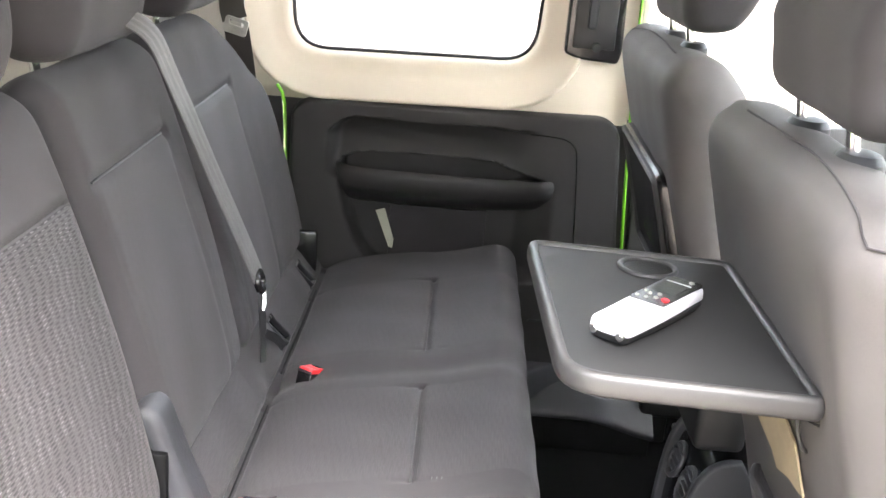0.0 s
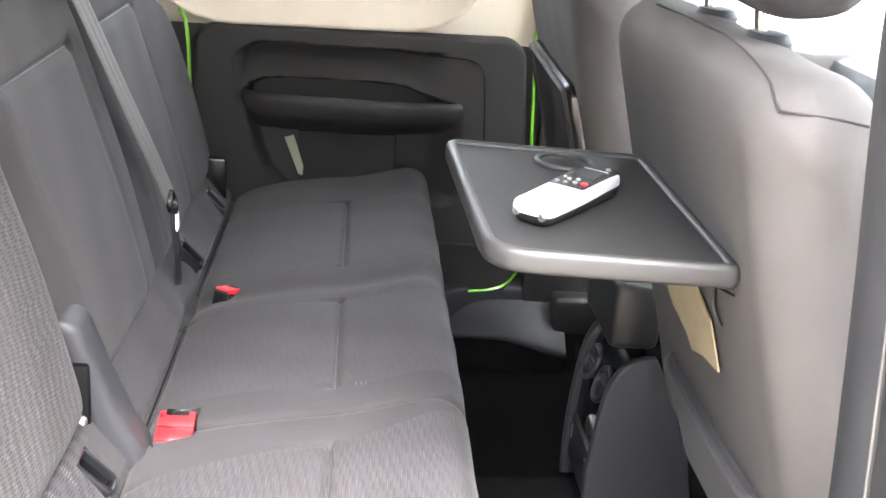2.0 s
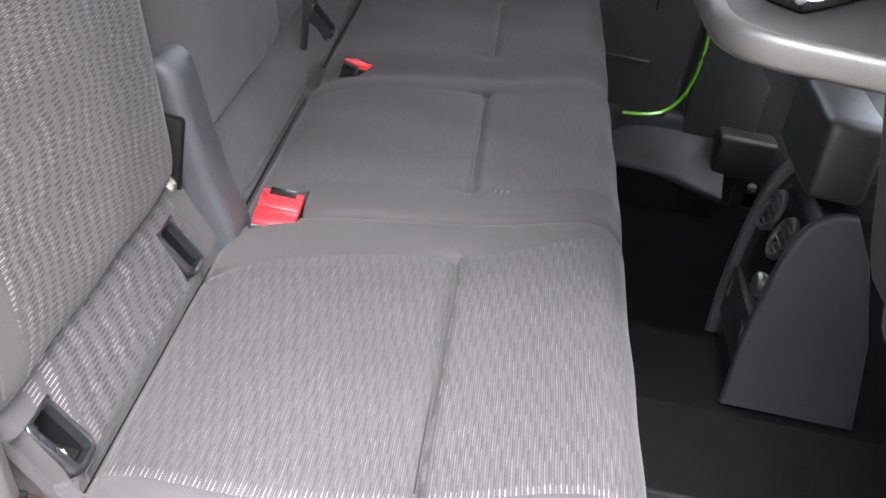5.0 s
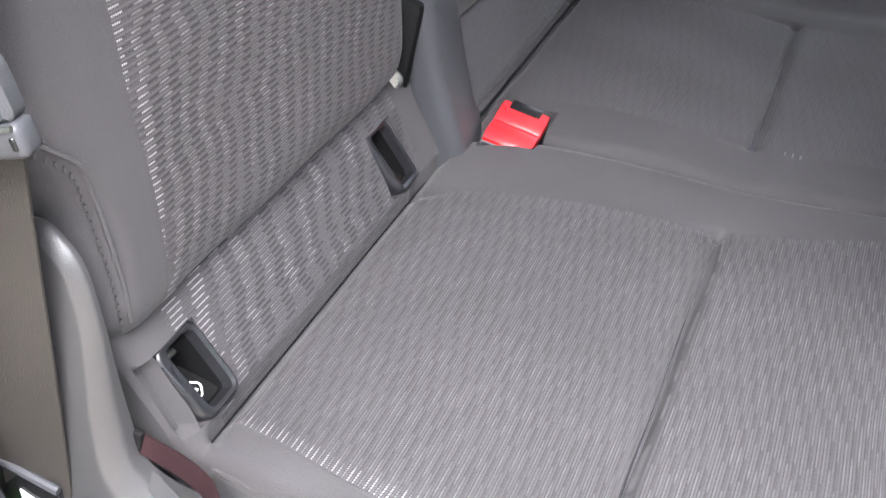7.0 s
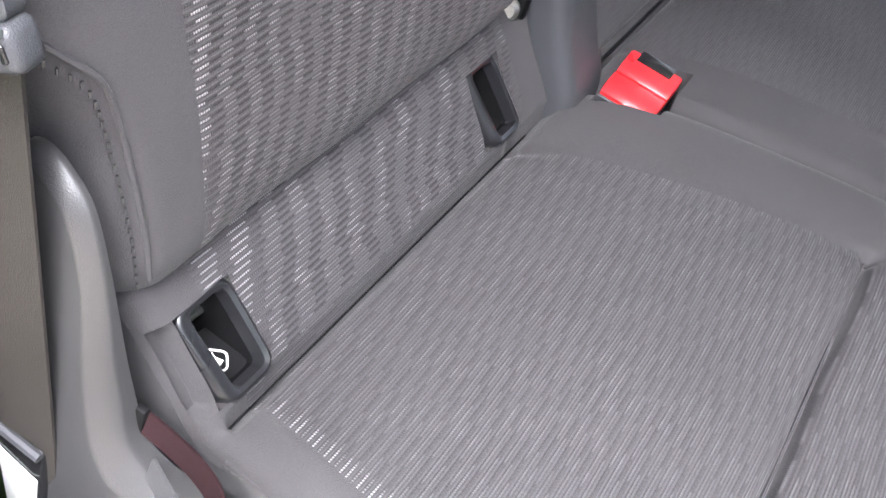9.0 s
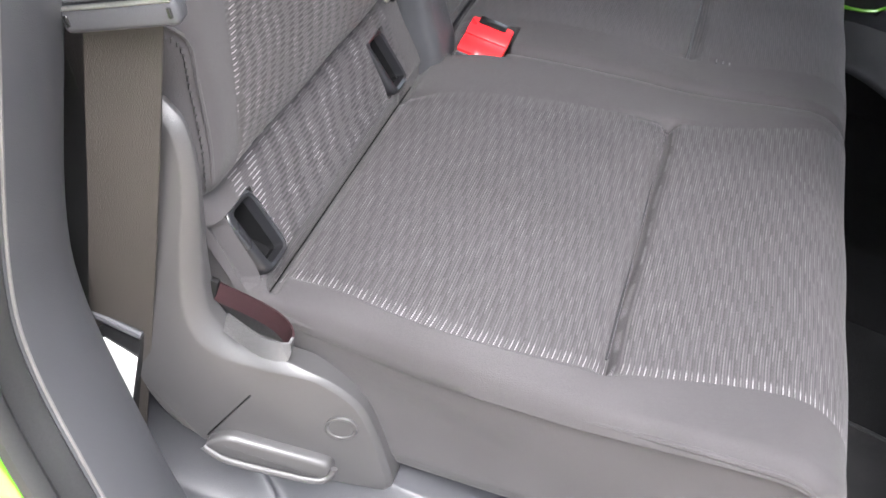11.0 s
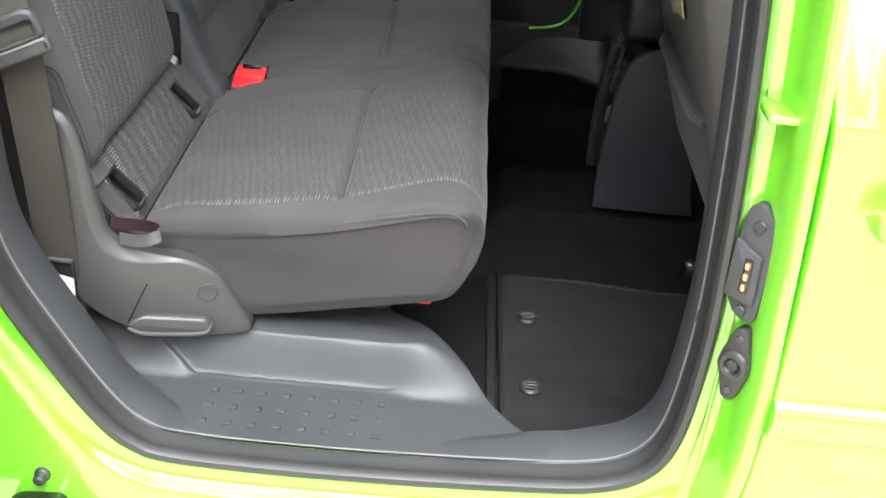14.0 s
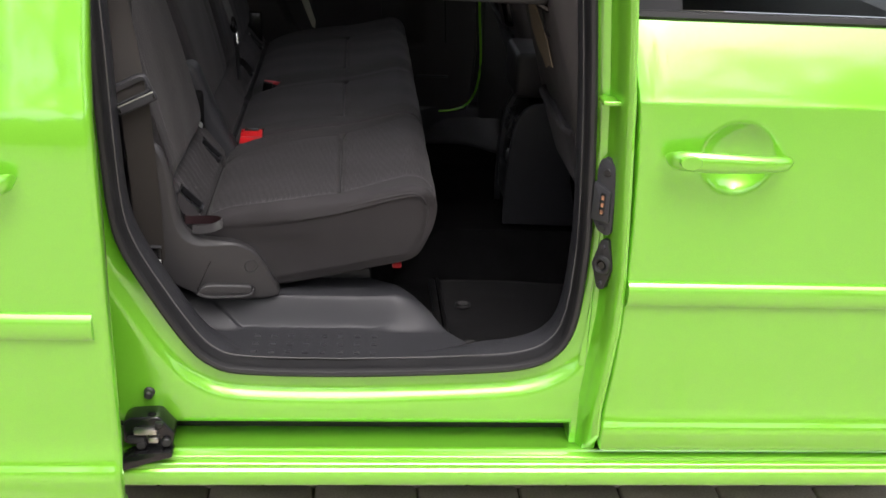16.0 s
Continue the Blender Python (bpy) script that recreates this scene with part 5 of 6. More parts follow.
    part("stitching", stitches([(x - 0.0022, y - 0.0045, z - 0.003) for x, y, z in hem], (-0.25, 0.1, 0.95), 0.0026, 0.0052), DARK, s, "row of dark stitches")
    headrest(s, -0.200, 0.395, 1.113, 0.29, 0.17, 0.12, 0.03)
    # outer bracket: one moulded cover with a broad rounded upper edge; lever, cap and joint on it
    top = [(-0.064, 0.737), (-0.055, 0.741), (-0.045, 0.739), (-0.030, 0.727), (-0.0185, 0.694), (-0.009, 0.634), (0.001, 0.597), (0.020, 0.580), (0.044, 0.573), (0.064, 0.5695), (0.084, 0.5640),
           (0.107, 0.549), (0.123, 0.525), (0.136, 0.498), (0.146, 0.472), (0.138, 0.464), (0.10, 0.464), (0.06, 0.467), (0.022, 0.478), (0.004, 0.489), (-0.015, 0.499), (-0.032, 0.512), (-0.046, 0.535), (-0.056, 0.58), (-0.062, 0.64), (-0.068, 0.70), (-0.069, 0.725)]
    out = [(p.x, p.y) for p in smooth_path([(u, v, 0) for u, v in top], 0.006, True)]
    def broad(u, v):
        upper = smoothstep((v - 0.562) / 0.02) * smoothstep((0.080 - u) / 0.03)
        return 0.0035 + 0.0080 * upper * (1 - 0.55 * smoothstep((v - 0.61) / 0.10))
    bm = bmesh.new()
    rings = []
    for deep, back in ((0.0, 1.16), (0.03, 1.02), (0.10, 0.88), (0.50, 0.44), (0.88, 0.09), (1.02, 0.02), (1.16, 0.0)):
        rings.append([(p[0], 0.1850 + broad(*q) * deep, p[1]) for p, q in zip(inset(out, [broad(*q) * back for q in out]), out)])
    rings.append([(u, 0.2065 - 0.0115 * smoothstep((v - 0.59) / 0.13), v) for u, v in out])
    loft(bm, rings)
    b = part("side_bracket", splay(bm), BRACKET, s, "dark grey plastic side bracket", 60)
    bm = bmesh.new()
    out = rounded([(0.016, 0.490), (0.030, 0.502), (0.102, 0.493), (0.106, 0.474), (0.024, 0.478)], [0.008, 0.01, 0.006, 0.006, 0.006], 4)
    prism(bm, out, "y", 0.190, 0.176, 0.004, 3)
    lever = part("release_lever", splay(bm), BRACKET, b, "dark grey release lever")
    bm = bmesh.new()
    tube(bm, smooth_path([(0.018, 0.1775, 0.487), (0.034, 0.1745, 0.4805), (0.066, 0.1740, 0.4775), (0.096, 0.1745, 0.4760), (0.104, 0.1770, 0.4800), (0.105, 0.1785, 0.4880)], 0.005), 0.0026, 8)
    part("lever_lip", splay(bm), BRACKET, lever)
    bm = bmesh.new()
    disc(bm, (0.101, 0.1855, 0.525), (0, -1, 0), 0.0092, 0.003, 28)
    part("bolt_cap", splay(bm), BRACKET, b, "round bolt cap")
    bm = bmesh.new()
    ring(bm, (0.101, 0.1844, 0.525), (0, 1, 0), 0.0098, 0.0015, 32, 8)
    part("cap_rim", splay(bm), BRACKET, b)
    bm = bmesh.new()
    tube(bm, [(0.0170, 0.1848, 0.4915), (0.0385, 0.1848, 0.5390)], 0.0008, 6)
    part("bracket_joint", splay(bm), GLOSS, b)
    # inner strut with hinge
    bm = bmesh.new()
    out = smooth_path([(-0.060, 0.758, 0), (-0.050, 0.767, 0), (-0.038, 0.765, 0), (-0.027, 0.756, 0), (-0.015, 0.725, 0), (0.001, 0.684, 0), (0.020, 0.640, 0), (0.038, 0.606, 0), (0.040, 0.560, 0), (-0.010, 0.560, 0), (-0.009, 0.605, 0), (-0.024, 0.660, 0), (-0.034, 0.700, 0), (-0.048, 0.732, 0), (-0.058, 0.744, 0)], 0.008, True)
    prism(bm, [(p.x, p.y) for p in out], "y", 0.575, 0.634, 0.012, 5)
    st = part("inner_strut", bm, PLASTIC, s, "dark grey plastic hinge strut", 60)
    bm = bmesh.new()
    disc(bm, (-0.026, 0.566, 0.655), (0.3, -1, 0.2), 0.0075, 0.018, 24, 0.003)
    part("hinge_pin", bm, STEEL, st, "bright hinge pin")
    bm = bmesh.new()
    for k in range(5):
        ring(bm, (-0.050, 0.562 + 0.003 * k, 0.705), (0, 1, 0), 0.021, 0.0016, 24, 6)
    part("recliner_spring", bm, GLOSS, st, "black coil spring")
    bm = bmesh.new()
    rbox(bm, (-0.062, 0.567, 0.56), (-0.016, 0.579, 0.72), 0.005, 2)
    part("hinge_plate", bm, BLACK, st)
    return s


single_seat()


def double_seat():
    s = thing("rear_seat", (0.15, 1.10, 0.46), "dark grey cloth double rear seat beside the single one", "car seat", "rear seats")
    a = [(0.682, 0.945), (1.082, 1.400)]
    seams = []
    for ya, yb in a:
        seams += [(0.245, 0.651, 0.245, 0.651, ya, yb, 0.0034, 0.0075), (0.020, 0.595, 0.245, 0.651, ya, ya, 0.004, 0.0022), (0.268, 0.6545, 0.40, 0.640, ya, ya, 0.004, 0.002), (0.020, 0.595, 0.245, 0.651, yb, yb, 0.004, 0.003)]
    seams += [(0.0245, 0.5965, 0.0245, 0.5965, 0.63, 1.56, 0.0045, 0.012), (0.03, 0.60, 0.36, 0.66, 1.013, 1.013, 0.03, 0.008)]
    bm = padded(CUSHION, 0.6185, 1.575, 0.0046, 0.013, seams=seams, inserts=[(-0.045, 0.41, 0.585, 0.70, ya, yb) for ya, yb in a],
                pits=[(-0.0190, 0.603, 0.0180, 0.6420, y - 0.0190, y + 0.0185, 0.040) for y in (1.165, 1.445)] + [(0.043, 0.55, 0.087, 0.68, 0.6180, 0.660, 0.034)])
    part("cushion", bm, [CLOTH, WEAVE_BENCH], s, "ribbed and plain dark grey cloth bench cushion", 60)
    for y in (1.165, 1.445):
        isofix(s, y)
    # dark tubes that deepen the shade in the bench seam grooves
    for ya, yb in a:
        bm = bmesh.new()
        tube(bm, [(0.245, ya, 0.6442), (0.245, (ya + yb) / 2, 0.6438), (0.245, yb, 0.6442)], 0.0016, 6)
        part("seam", bm, DARK, s, "dark line drawn along a seam")
    # the bench folds get the same black tubes for their shade
    for ya, yb in ((0.662, 0.960), (1.075, 1.450)):
        bm = bmesh.new()
        tube(bm, [(0.0238, ya, 0.5905), (0.0238, (ya + yb) / 2, 0.5908), (0.0238, yb, 0.5905)], 0.0015, 6)
        part("crease_shade", bm, BLACK, s, "dark line drawn along a seam")
    # raised threads added in place of the bright yarn ticks at the border
    part("stitching", stitches([(0.270, 0.681, 0.6555), (0.335, 0.681, 0.663), (0.372, 0.681, 0.6605)], (0, 1, 0), 0.0075, 0.0062), WEB_BAND, s, "row of raised threads for the yarn ticks of the weave")
    for y0, y1, i0, i1 in ((0.606, 0.986, 0.630, 0.902), (0.992, 1.556, 1.052, 1.288)):
        bm = padded(back_profile(0.650, 1.12, 0.10), y0, y1, 0.0070, 0.032,
                    seams=[(-0.012, 0.66, -0.13, 1.09, i0, i0, 0.006, 0.0022), (-0.012, 0.66, -0.13, 1.09, i1, i1, 0.006, 0.0022), (-0.109, 0.998, -0.109, 0.998, i0, i1, 0.006, 0.008)],
                    inserts=[(-0.2, 0.02, 0.655, 0.998, i0, i1)])
        if y1 > 1.2:
            # the outer shoulder falls away towards the side wall
            for v in bm.verts:
                drop = 0.70 * smoothstep((v.co.y - 1.28) / 0.30) * max(0.0, v.co.z - 0.90)
                v.co.z -= drop
                v.co.x += RECLINE * drop
        part("backrest", bm, [CLOTH, WEAVE_BENCH_BACK], s, "dark grey cloth backrest with a sewn upper panel", 60)
        bm = bmesh.new()
        tube(bm, smooth_path([(-0.1155, i0 + 0.004, 0.9960), (-0.1155, (i0 + i1) / 2, 0.9958), (-0.1155, i1 - 0.004, 0.9960)], 0.03), 0.0012, 6)
        part("seam", bm, DARK, s, "dark line drawn along a seam")
    headrest(s, -0.200, 0.80, 1.113, 0.30, 0.17, 0.12, 0.03)
    headrest(s, -0.200, 1.27, 1.113, 0.29, 0.17, 0.12, 0.03)
    # small retainers low on the outer back
    bm = bmesh.new()
    rbox(bm, (-0.045, 1.498, 0.585), (0.015, 1.516, 0.690), 0.006, 2)
    part("outer_hinge", bm, GLOSS, s, "black hinge cover")
    # frame under the bench
    bm = bmesh.new()
    rbox(bm, (-0.05, 0.30, 0.44), (0.30, 1.45, 0.485), 0.01, 2)
    part("seat_frame", bm, DARK, s, "black steel seat frame")
    bm = bmesh.new()
    rbox(bm, (0.334, 0.262, 0.502), (0.350, 0.276, 0.511), 0.003, 2)
    rbox(bm, (0.338, 0.265, 0.504), (0.344, 0.270, 0.545), 0.001, 1)
    part("release_tab", bm, RED, s, "small red release tab")


double_seat()


def buckle(x, y, z, tilt, size, yaw):
    """A belt buckle: black casing, red press button in two ridges, open slot."""
    t = thing("seat_belt_buckle", (x, y, z - 0.03), "black seat-belt buckle with a red button, standing between the cushions", "belt buckle", "belt buckles")
    m = Matrix.Translation((x, y, z)) @ Matrix.Rotation(radians(yaw), 4, "Z") @ Matrix.Rotation(radians(tilt), 4, "Y") @ Matrix.Diagonal((1.28 * size, 0.78 * size, 1.0 * size, 1.0))
    def put(name, bm, material, parent, label=""):
        bmesh.ops.transform(bm, matrix=m, verts=bm.verts)
        return part(name, bm, material, parent, label)
    bm = bmesh.new()
    rbox(bm, (-0.020, -0.027, -0.05), (0.020, 0.027, -0.002), 0.004, 3)
    put("casing", bm, GLOSS, t, "black casing")
    bm = bmesh.new()
    out = [(-0.0195, -0.003), (-0.0190, 0.004), (-0.0150, 0.0080), (-0.0060, 0.0080), (-0.0022, 0.0062), (-0.0014, 0.0015), (-0.0006, 0.0062), (0.0030, 0.0095), (0.0165, 0.0100), (0.0190, 0.0070), (0.0190, -0.003)]
    loft(bm, [[(u * k, yy, v * (0.9 if abs(yy) > 0.024 else 1.0)) for u, v in [(a, b) for a, b in out]] for yy, k in ((-0.026, 0.97), (-0.024, 1.0), (0.024, 1.0), (0.026, 0.97))])
    b = put("press_button", bm, RED, t, "red press button")
    bm = bmesh.new()
    rbox(bm, (0.0105, -0.0175, -0.002), (0.0200, 0.0175, 0.0106), 0.0012, 2)
    put("tongue_slot", bm, GLOSS, t, "dark tongue slot")
    bm = bmesh.new()
    rbox(bm, (-0.0215, -0.0265, -0.0035), (-0.0195, 0.0265, 0.0025), 0.0008, 1)
    put("button_edge", bm, PLASTIC, t)
    return t


buckle(0.065, 0.631, 0.611, -10, 1.0, 90)
buckle(0.076, 1.030, 0.620, 18, 0.62, 60)


def outer_belt():
    t = thing("seat_belt", (-0.06, 0.17, 0.45), "brown-grey seat belt with its tongue, hanging by the door pillar", "seat belt", "seat belts")
    bm = bmesh.new()
    P = smooth_path([(-0.050, 0.192, 0.45), (-0.052, 0.186, 0.54), (-0.054, 0.176, 0.66), (-0.059, 0.168, 0.78), (-0.061, 0.166, 0.82)], 0.02)
    strap(bm, P, 0.042, (1, 0.12, 0))
    part("lower_webbing", bm, WEB_DARK, t, "brown-grey webbing")
    bm = bmesh.new()
    P = smooth_path([(-0.060, 0.154, 0.806), (-0.064, 0.156, 0.84), (-0.078, 0.172, 0.92), (-0.105, 0.18, 1.05), (-0.14, 0.19, 1.25), (-0.16, 0.19, 1.42)], 0.02)
    strap(bm, P, 0.042, (1, 0.12, 0))
    part("upper_webbing", bm, WEB_DARK, t, "brown-grey webbing")
    m = Matrix.Translation((-0.060, 0.156, 0.820)) @ Matrix.Rotation(radians(8), 4, "Z") @ Matrix.Rotation(radians(-24), 4, "Y")
    bm = bmesh.new()
    frame_out = rounded([(-0.031, -0.004), (0.031, -0.004), (0.031, 0.022), (0.022, 0.027), (-0.026, 0.026), (-0.031, 0.018)], 0.006, 3)
    frame_in = rounded([(-0.026, 0.000), (0.026, 0.000), (0.026, 0.015), (0.022, 0.017), (-0.024, 0.016), (-0.026, 0.012)], 0.003, 3)
    loft(bm, [[(u, -0.006, v) for u, v in frame_in], [(u, -0.007, v) for u, v in offset(frame_in, 0.002)], [(u, -0.007, v) for u, v in offset(frame_out, -0.003)], [(u, -0.004, v) for u, v in frame_out],
              [(u, 0.004, v) for u, v in frame_out], [(u, 0.005, v) for u, v in frame_in]], loop=True)
    bmesh.ops.transform(bm, matrix=m, verts=bm.verts)
    tg = part("tongue_frame", bm, PLASTIC, t, "grey plastic tongue frame")
    bm = bmesh.new()
    rbox(bm, (-0.030, -0.008, -0.019), (0.032, 0.006, -0.003), 0.004, 3)
    bmesh.ops.transform(bm, matrix=m, verts=bm.verts)
    bar = part("tongue_bar", bm, PLASTIC, tg, "grey moulded bar")
    for x in (-0.026, 0.028):
        bm = bmesh.new()
        rbox(bm, (x - 0.0012, -0.0088, -0.014), (x + 0.0012, -0.007, -0.008), 0.0005, 1)
        bmesh.ops.transform(bm, matrix=m, verts=bm.verts)
        part("bar_slot", bm, GLOSS, bar)
    bm = bmesh.new()
    tube(bm, [(-0.027, -0.0078, -0.0045), (0.030, -0.0078, -0.0045)], 0.0013, 6)
    bmesh.ops.transform(bm, matrix=m, verts=bm.verts)
    part("tongue_edge", bm, STEEL, tg, "bright metal edge")
    # pull loop at the seat bracket
    lp = thing("pull_strap", (0.02, 0.19, 0.60), "dark red and grey webbing pull loop at the seat bracket", "strap")
    bm = bmesh.new()
    P = smooth_path([(-0.004, 0.206, 0.607), (0.010, 0.206, 0.606), (0.028, 0.203, 0.608), (0.044, 0.197, 0.611), (0.055, 0.189, 0.613), (0.059, 0.183, 0.613)], 0.004)
    strap(bm, P, 0.0130, (0, 0.25, 0.95))
    part("inner_band", bm, WEB_RED, lp, "dark red webbing")
    bm = bmesh.new()
    P = smooth_path([(0.059, 0.183, 0.613), (0.0602, 0.1790, 0.6122), (0.056, 0.1765, 0.6095), (0.044, 0.1800, 0.603), (0.030, 0.1880, 0.597), (0.012, 0.1970, 0.593)], 0.004)
    strap(bm, P, 0.0130, (0, 0.25, 0.95))
    part("outer_band", bm, WEB_BAND, lp, "grey webbing")
    bm = bmesh.new()
    rbox(bm, (-0.009, 0.2035, 0.597), (0.000, 0.2085, 0.6155), 0.0015, 2)
    part("strap_slot", bm, BLACK, lp, "small black slot")
    # anchor with paper label behind the bracket
    an = thing("belt_anchor", (-0.06, 0.20, 0.45), "dark belt anchor with a white paper label", "belt anchor")
    bm = bmesh.new()
    rbox(bm, (-0.082, 0.182, 0.475), (-0.036, 0.196, 0.568), 0.004, 2)
    part("anchor_plate", bm, GLOSS, an, "black anchor plate")
    bm = bmesh.new()
    sheet(bm, [(-0.062, 0.1805, 0.552), (-0.037, 0.1805, 0.546), (-0.037, 0.1805, 0.498), (-0.054, 0.1805, 0.504)], 0.001, (0, 1, 0))
    part("paper_label", bm, PAPER, an, "white paper label")
    bm = bmesh.new()
    tube(bm, [(-0.084, 0.181, 0.570), (-0.036, 0.181, 0.568)], 0.0028, 8)
    part("anchor_edge", bm, PLASTIC, an)


outer_belt()


def far_belt():
    t = thing("seat_belt", (-0.16, 1.57, 1.05), "dark brown seat belt hanging on the far side wall", "seat belt", "seat belts")
    bm = bmesh.new()
    strap(bm, smooth_path([(-0.190, 1.585, 1.42), (-0.183, 1.580, 1.25), (-0.174, 1.572, 1.10), (-0.166, 1.568, 1.066)], 0.02), 0.046, (1, 0.1, 0))
    part("webbing", bm, WEB_DARK, t, "dark brown webbing")
    bm = bmesh.new()
    strap(bm, smooth_path([(-0.163, 1.571, 1.050), (-0.150, 1.590, 0.95), (-0.135, 1.600, 0.80), (-0.120, 1.600, 0.64)], 0.02), 0.046, (1, 0.1, 0))
    part("lower_webbing", bm, WEB_DARK, t, "dark brown webbing")
    m = Matrix.Translation((-0.163, 1.562, 1.052)) @ Matrix.Rotation(radians(14), 4, "Y")
    bm = bmesh.new()
    hole = rounded([(-0.014, 0.004), (0.014, 0.004), (0.014, 0.012), (-0.014, 0.012)], 0.003, 3)
    rim = rounded([(-0.022, -0.012), (0.022, -0.012), (0.022, 0.018), (-0.022, 0.018)], 0.005, 3)
    loft(bm, [[(u, d, v) for u, v in o] for o, d in ((hole, -0.003), (rim, -0.003), (rim, 0.003), (hole, 0.003))], loop=True)
    bmesh.ops.transform(bm, matrix=m, verts=bm.verts)
    part("tongue", bm, STEEL, t, "bright steel tongue frame")


far_belt()


def middle_belt():
    t = thing("seat_belt", (-0.02, 1.06, 0.62), "pale grey ribbed seat belt across the middle backrest", "seat belt", "seat belts")
    bm = bmesh.new()
    P = smooth_path([(-0.170, 0.865, 1.150), (-0.125, 0.880, 1.125), (-0.098, 0.900, 1.060), (-0.060, 0.960, 0.930), (-0.030, 1.020, 0.820), (-0.014, 1.060, 0.752)], 0.012)
    strap(bm, P, 0.036, (0.1, 1, 0.45), 0.0018, 3)
    part("webbing", bm, WEB_PALE, t, "pale grey ribbed webbing")
    bm = bmesh.new()
    ring(bm, (-0.012, 1.062, 0.744), (0.96, 0, 0.27), 0.015, 0.006, 24, 8)
    part("tongue", bm, GLOSS, t, "black belt tongue")
    bm = bmesh.new()
    for d in (-0.005, 0.006):
        tube(bm, [(-0.004, 1.058 + d, 0.728), (-0.002, 1.050 + d, 0.705)], 0.0026, 6)
    part("tongue_blade", bm, CHROME, t, "bright steel blade")
    bm = bmesh.new()
    P = smooth_path([(-0.010, 1.060, 0.742), (-0.004, 1.048, 0.700), (0.000, 1.040, 0.660), (0.002, 1.036, 0.618)], 0.01)
    strap(bm, P, 0.022, (0.2, 1, 0.2))
    part("lower_webbing", bm, DARK, t, "black lower webbing")
    bm = bmesh.new()
    P = smooth_path([(0.002, 1.045, 0.668), (0.014, 1.075, 0.648), (0.022, 1.105, 0.622)], 0.01)
    strap(bm, P, 0.014, (0.4, 0.2, 1))
    part("loose_strap", bm, DARK, t, "black loose strap")


middle_belt()


# ---- front seats, trays, console ----
def front_seat(sign, label):
    """A front seat from behind. sign 1: right-hand seat; -1: mirrored to the left."""
    cy = 0.505 if sign > 0 else 2 * CENTRE - 0.505
    s = thing("front_seat", (0.8, cy, 0.36), label, "car seat", "front seats")
    def R(z):
        return 0.640 - 0.28 * (z - 0.727)
    prof = [(R(0.63) + 0.02, 0.622), (R(0.65), 0.65), (R(0.75), 0.75), (R(0.90) - 0.004, 0.90), (R(1.02) - 0.004, 1.02), (R(1.09), 1.090), (R(1.118) + 0.020, 1.122), (R(1.13) + 0.050, 1.134), (R(1.12) + 0.095, 1.122),
            (R(1.05) + 0.125, 1.05), (R(0.9) + 0.13, 0.90), (R(0.75) + 0.15, 0.75), (R(0.66) + 0.155, 0.66), (R(0.63) + 0.11, 0.62)]
    bm = padded(prof, cy - (0.275 if sign > 0 else 0.252), cy + (0.252 if sign > 0 else 0.275), 0.010, 0.055,
                seams=[(R(0.60), 0.60, R(1.07) - 0.002, 1.07, cy - 0.215 * sign, cy - 0.215 * sign, 0.006, 0.003), (R(1.122) + 0.022, 1.124, R(1.122) + 0.022, 1.124, cy - 0.26, cy + 0.26, 0.005, 0.004)])
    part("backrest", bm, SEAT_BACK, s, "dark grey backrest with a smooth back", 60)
    # sewn seam round the top of the back, running out along the side
    bm = bmesh.new()
    P = [(0.562, cy + 0.15 * sign, 1.1305), (0.5665, cy + 0.004 * sign, 1.1325), (0.566, cy - 0.075 * sign, 1.1335), (0.562, cy - 0.150 * sign, 1.130), (0.5545, cy - 0.219 * sign, 1.1235), (0.5515, cy - 0.243 * sign, 1.1145), (0.5525, cy - 0.2545 * sign, 1.1090)]
    tube(bm, smooth_path(P, 0.01), 0.0013, 6)
    tube(bm, smooth_path([(0.5525, cy - 0.2545 * sign, 1.1090), (0.565, cy - 0.2625 * sign, 1.1090), (0.590, cy - 0.2668 * sign, 1.1080), (0.614, cy - 0.2672 * sign, 1.1045)], 0.008), 0.0011, 6)
    part("seam", bm, CLOTH, s, "dark line drawn along a seam")
    bm = padded([(0.735, 0.53), (0.75, 0.60), (0.85, 0.62), (1.05, 0.63), (1.16, 0.61), (1.18, 0.56), (1.12, 0.50), (0.85, 0.48)], cy - 0.26, cy + 0.26, 0.014, 0.06)
    part("cushion", bm, CLOTH, s, "dark grey cloth cushion", 60)
    for dy in (-0.20 * sign, 0.125 * sign):
        bm = bmesh.new()
        rbox(bm, (0.722, cy + dy - 0.012, 0.345), (1.10, cy + dy + 0.012, 0.375), 0.004, 2)
        rail = part("seat_rail", bm, GLOSS, s, "black steel seat rail")
        bm = bmesh.new()
        rbox(bm, (0.800, cy + dy - 0.010, 0.37), (0.86, cy + dy + 0.010, 0.64), 0.006, 2)
        part("recliner_plate", bm, GLOSS, s, "black recliner plate")
        bm = bmesh.new()
        disc(bm, (0.734, cy + dy, 0.378), (0, 0, 1), 0.008, 0.012, 16, 0.002)
        part("rail_bolt", bm, STEEL, rail, "bright rail bolt")
    headrest(s, 0.602, cy, 1.162, 0.300, 0.22, 0.115, 0.03, True, 0.075, 0.034)
    # map pocket with a padded lip
    bm = bmesh.new()
    y0, y1 = cy - 0.178 * (sign > 0) - 0.135 * (sign < 0), cy + 0.135 * (sign > 0) + 0.178 * (sign < 0)
    sec = []
    for z, d in ((0.612, 0.003), (0.64, 0.006), (0.68, 0.009), (0.715, 0.011), (0.732, 0.010)):
        sec.append((z, d))
    rings = []
    for k in range(17):
        u = k / 16
        y = y0 + (y1 - y0) * u
        ed = min(1.0, min(u, 1 - u) / 0.10)
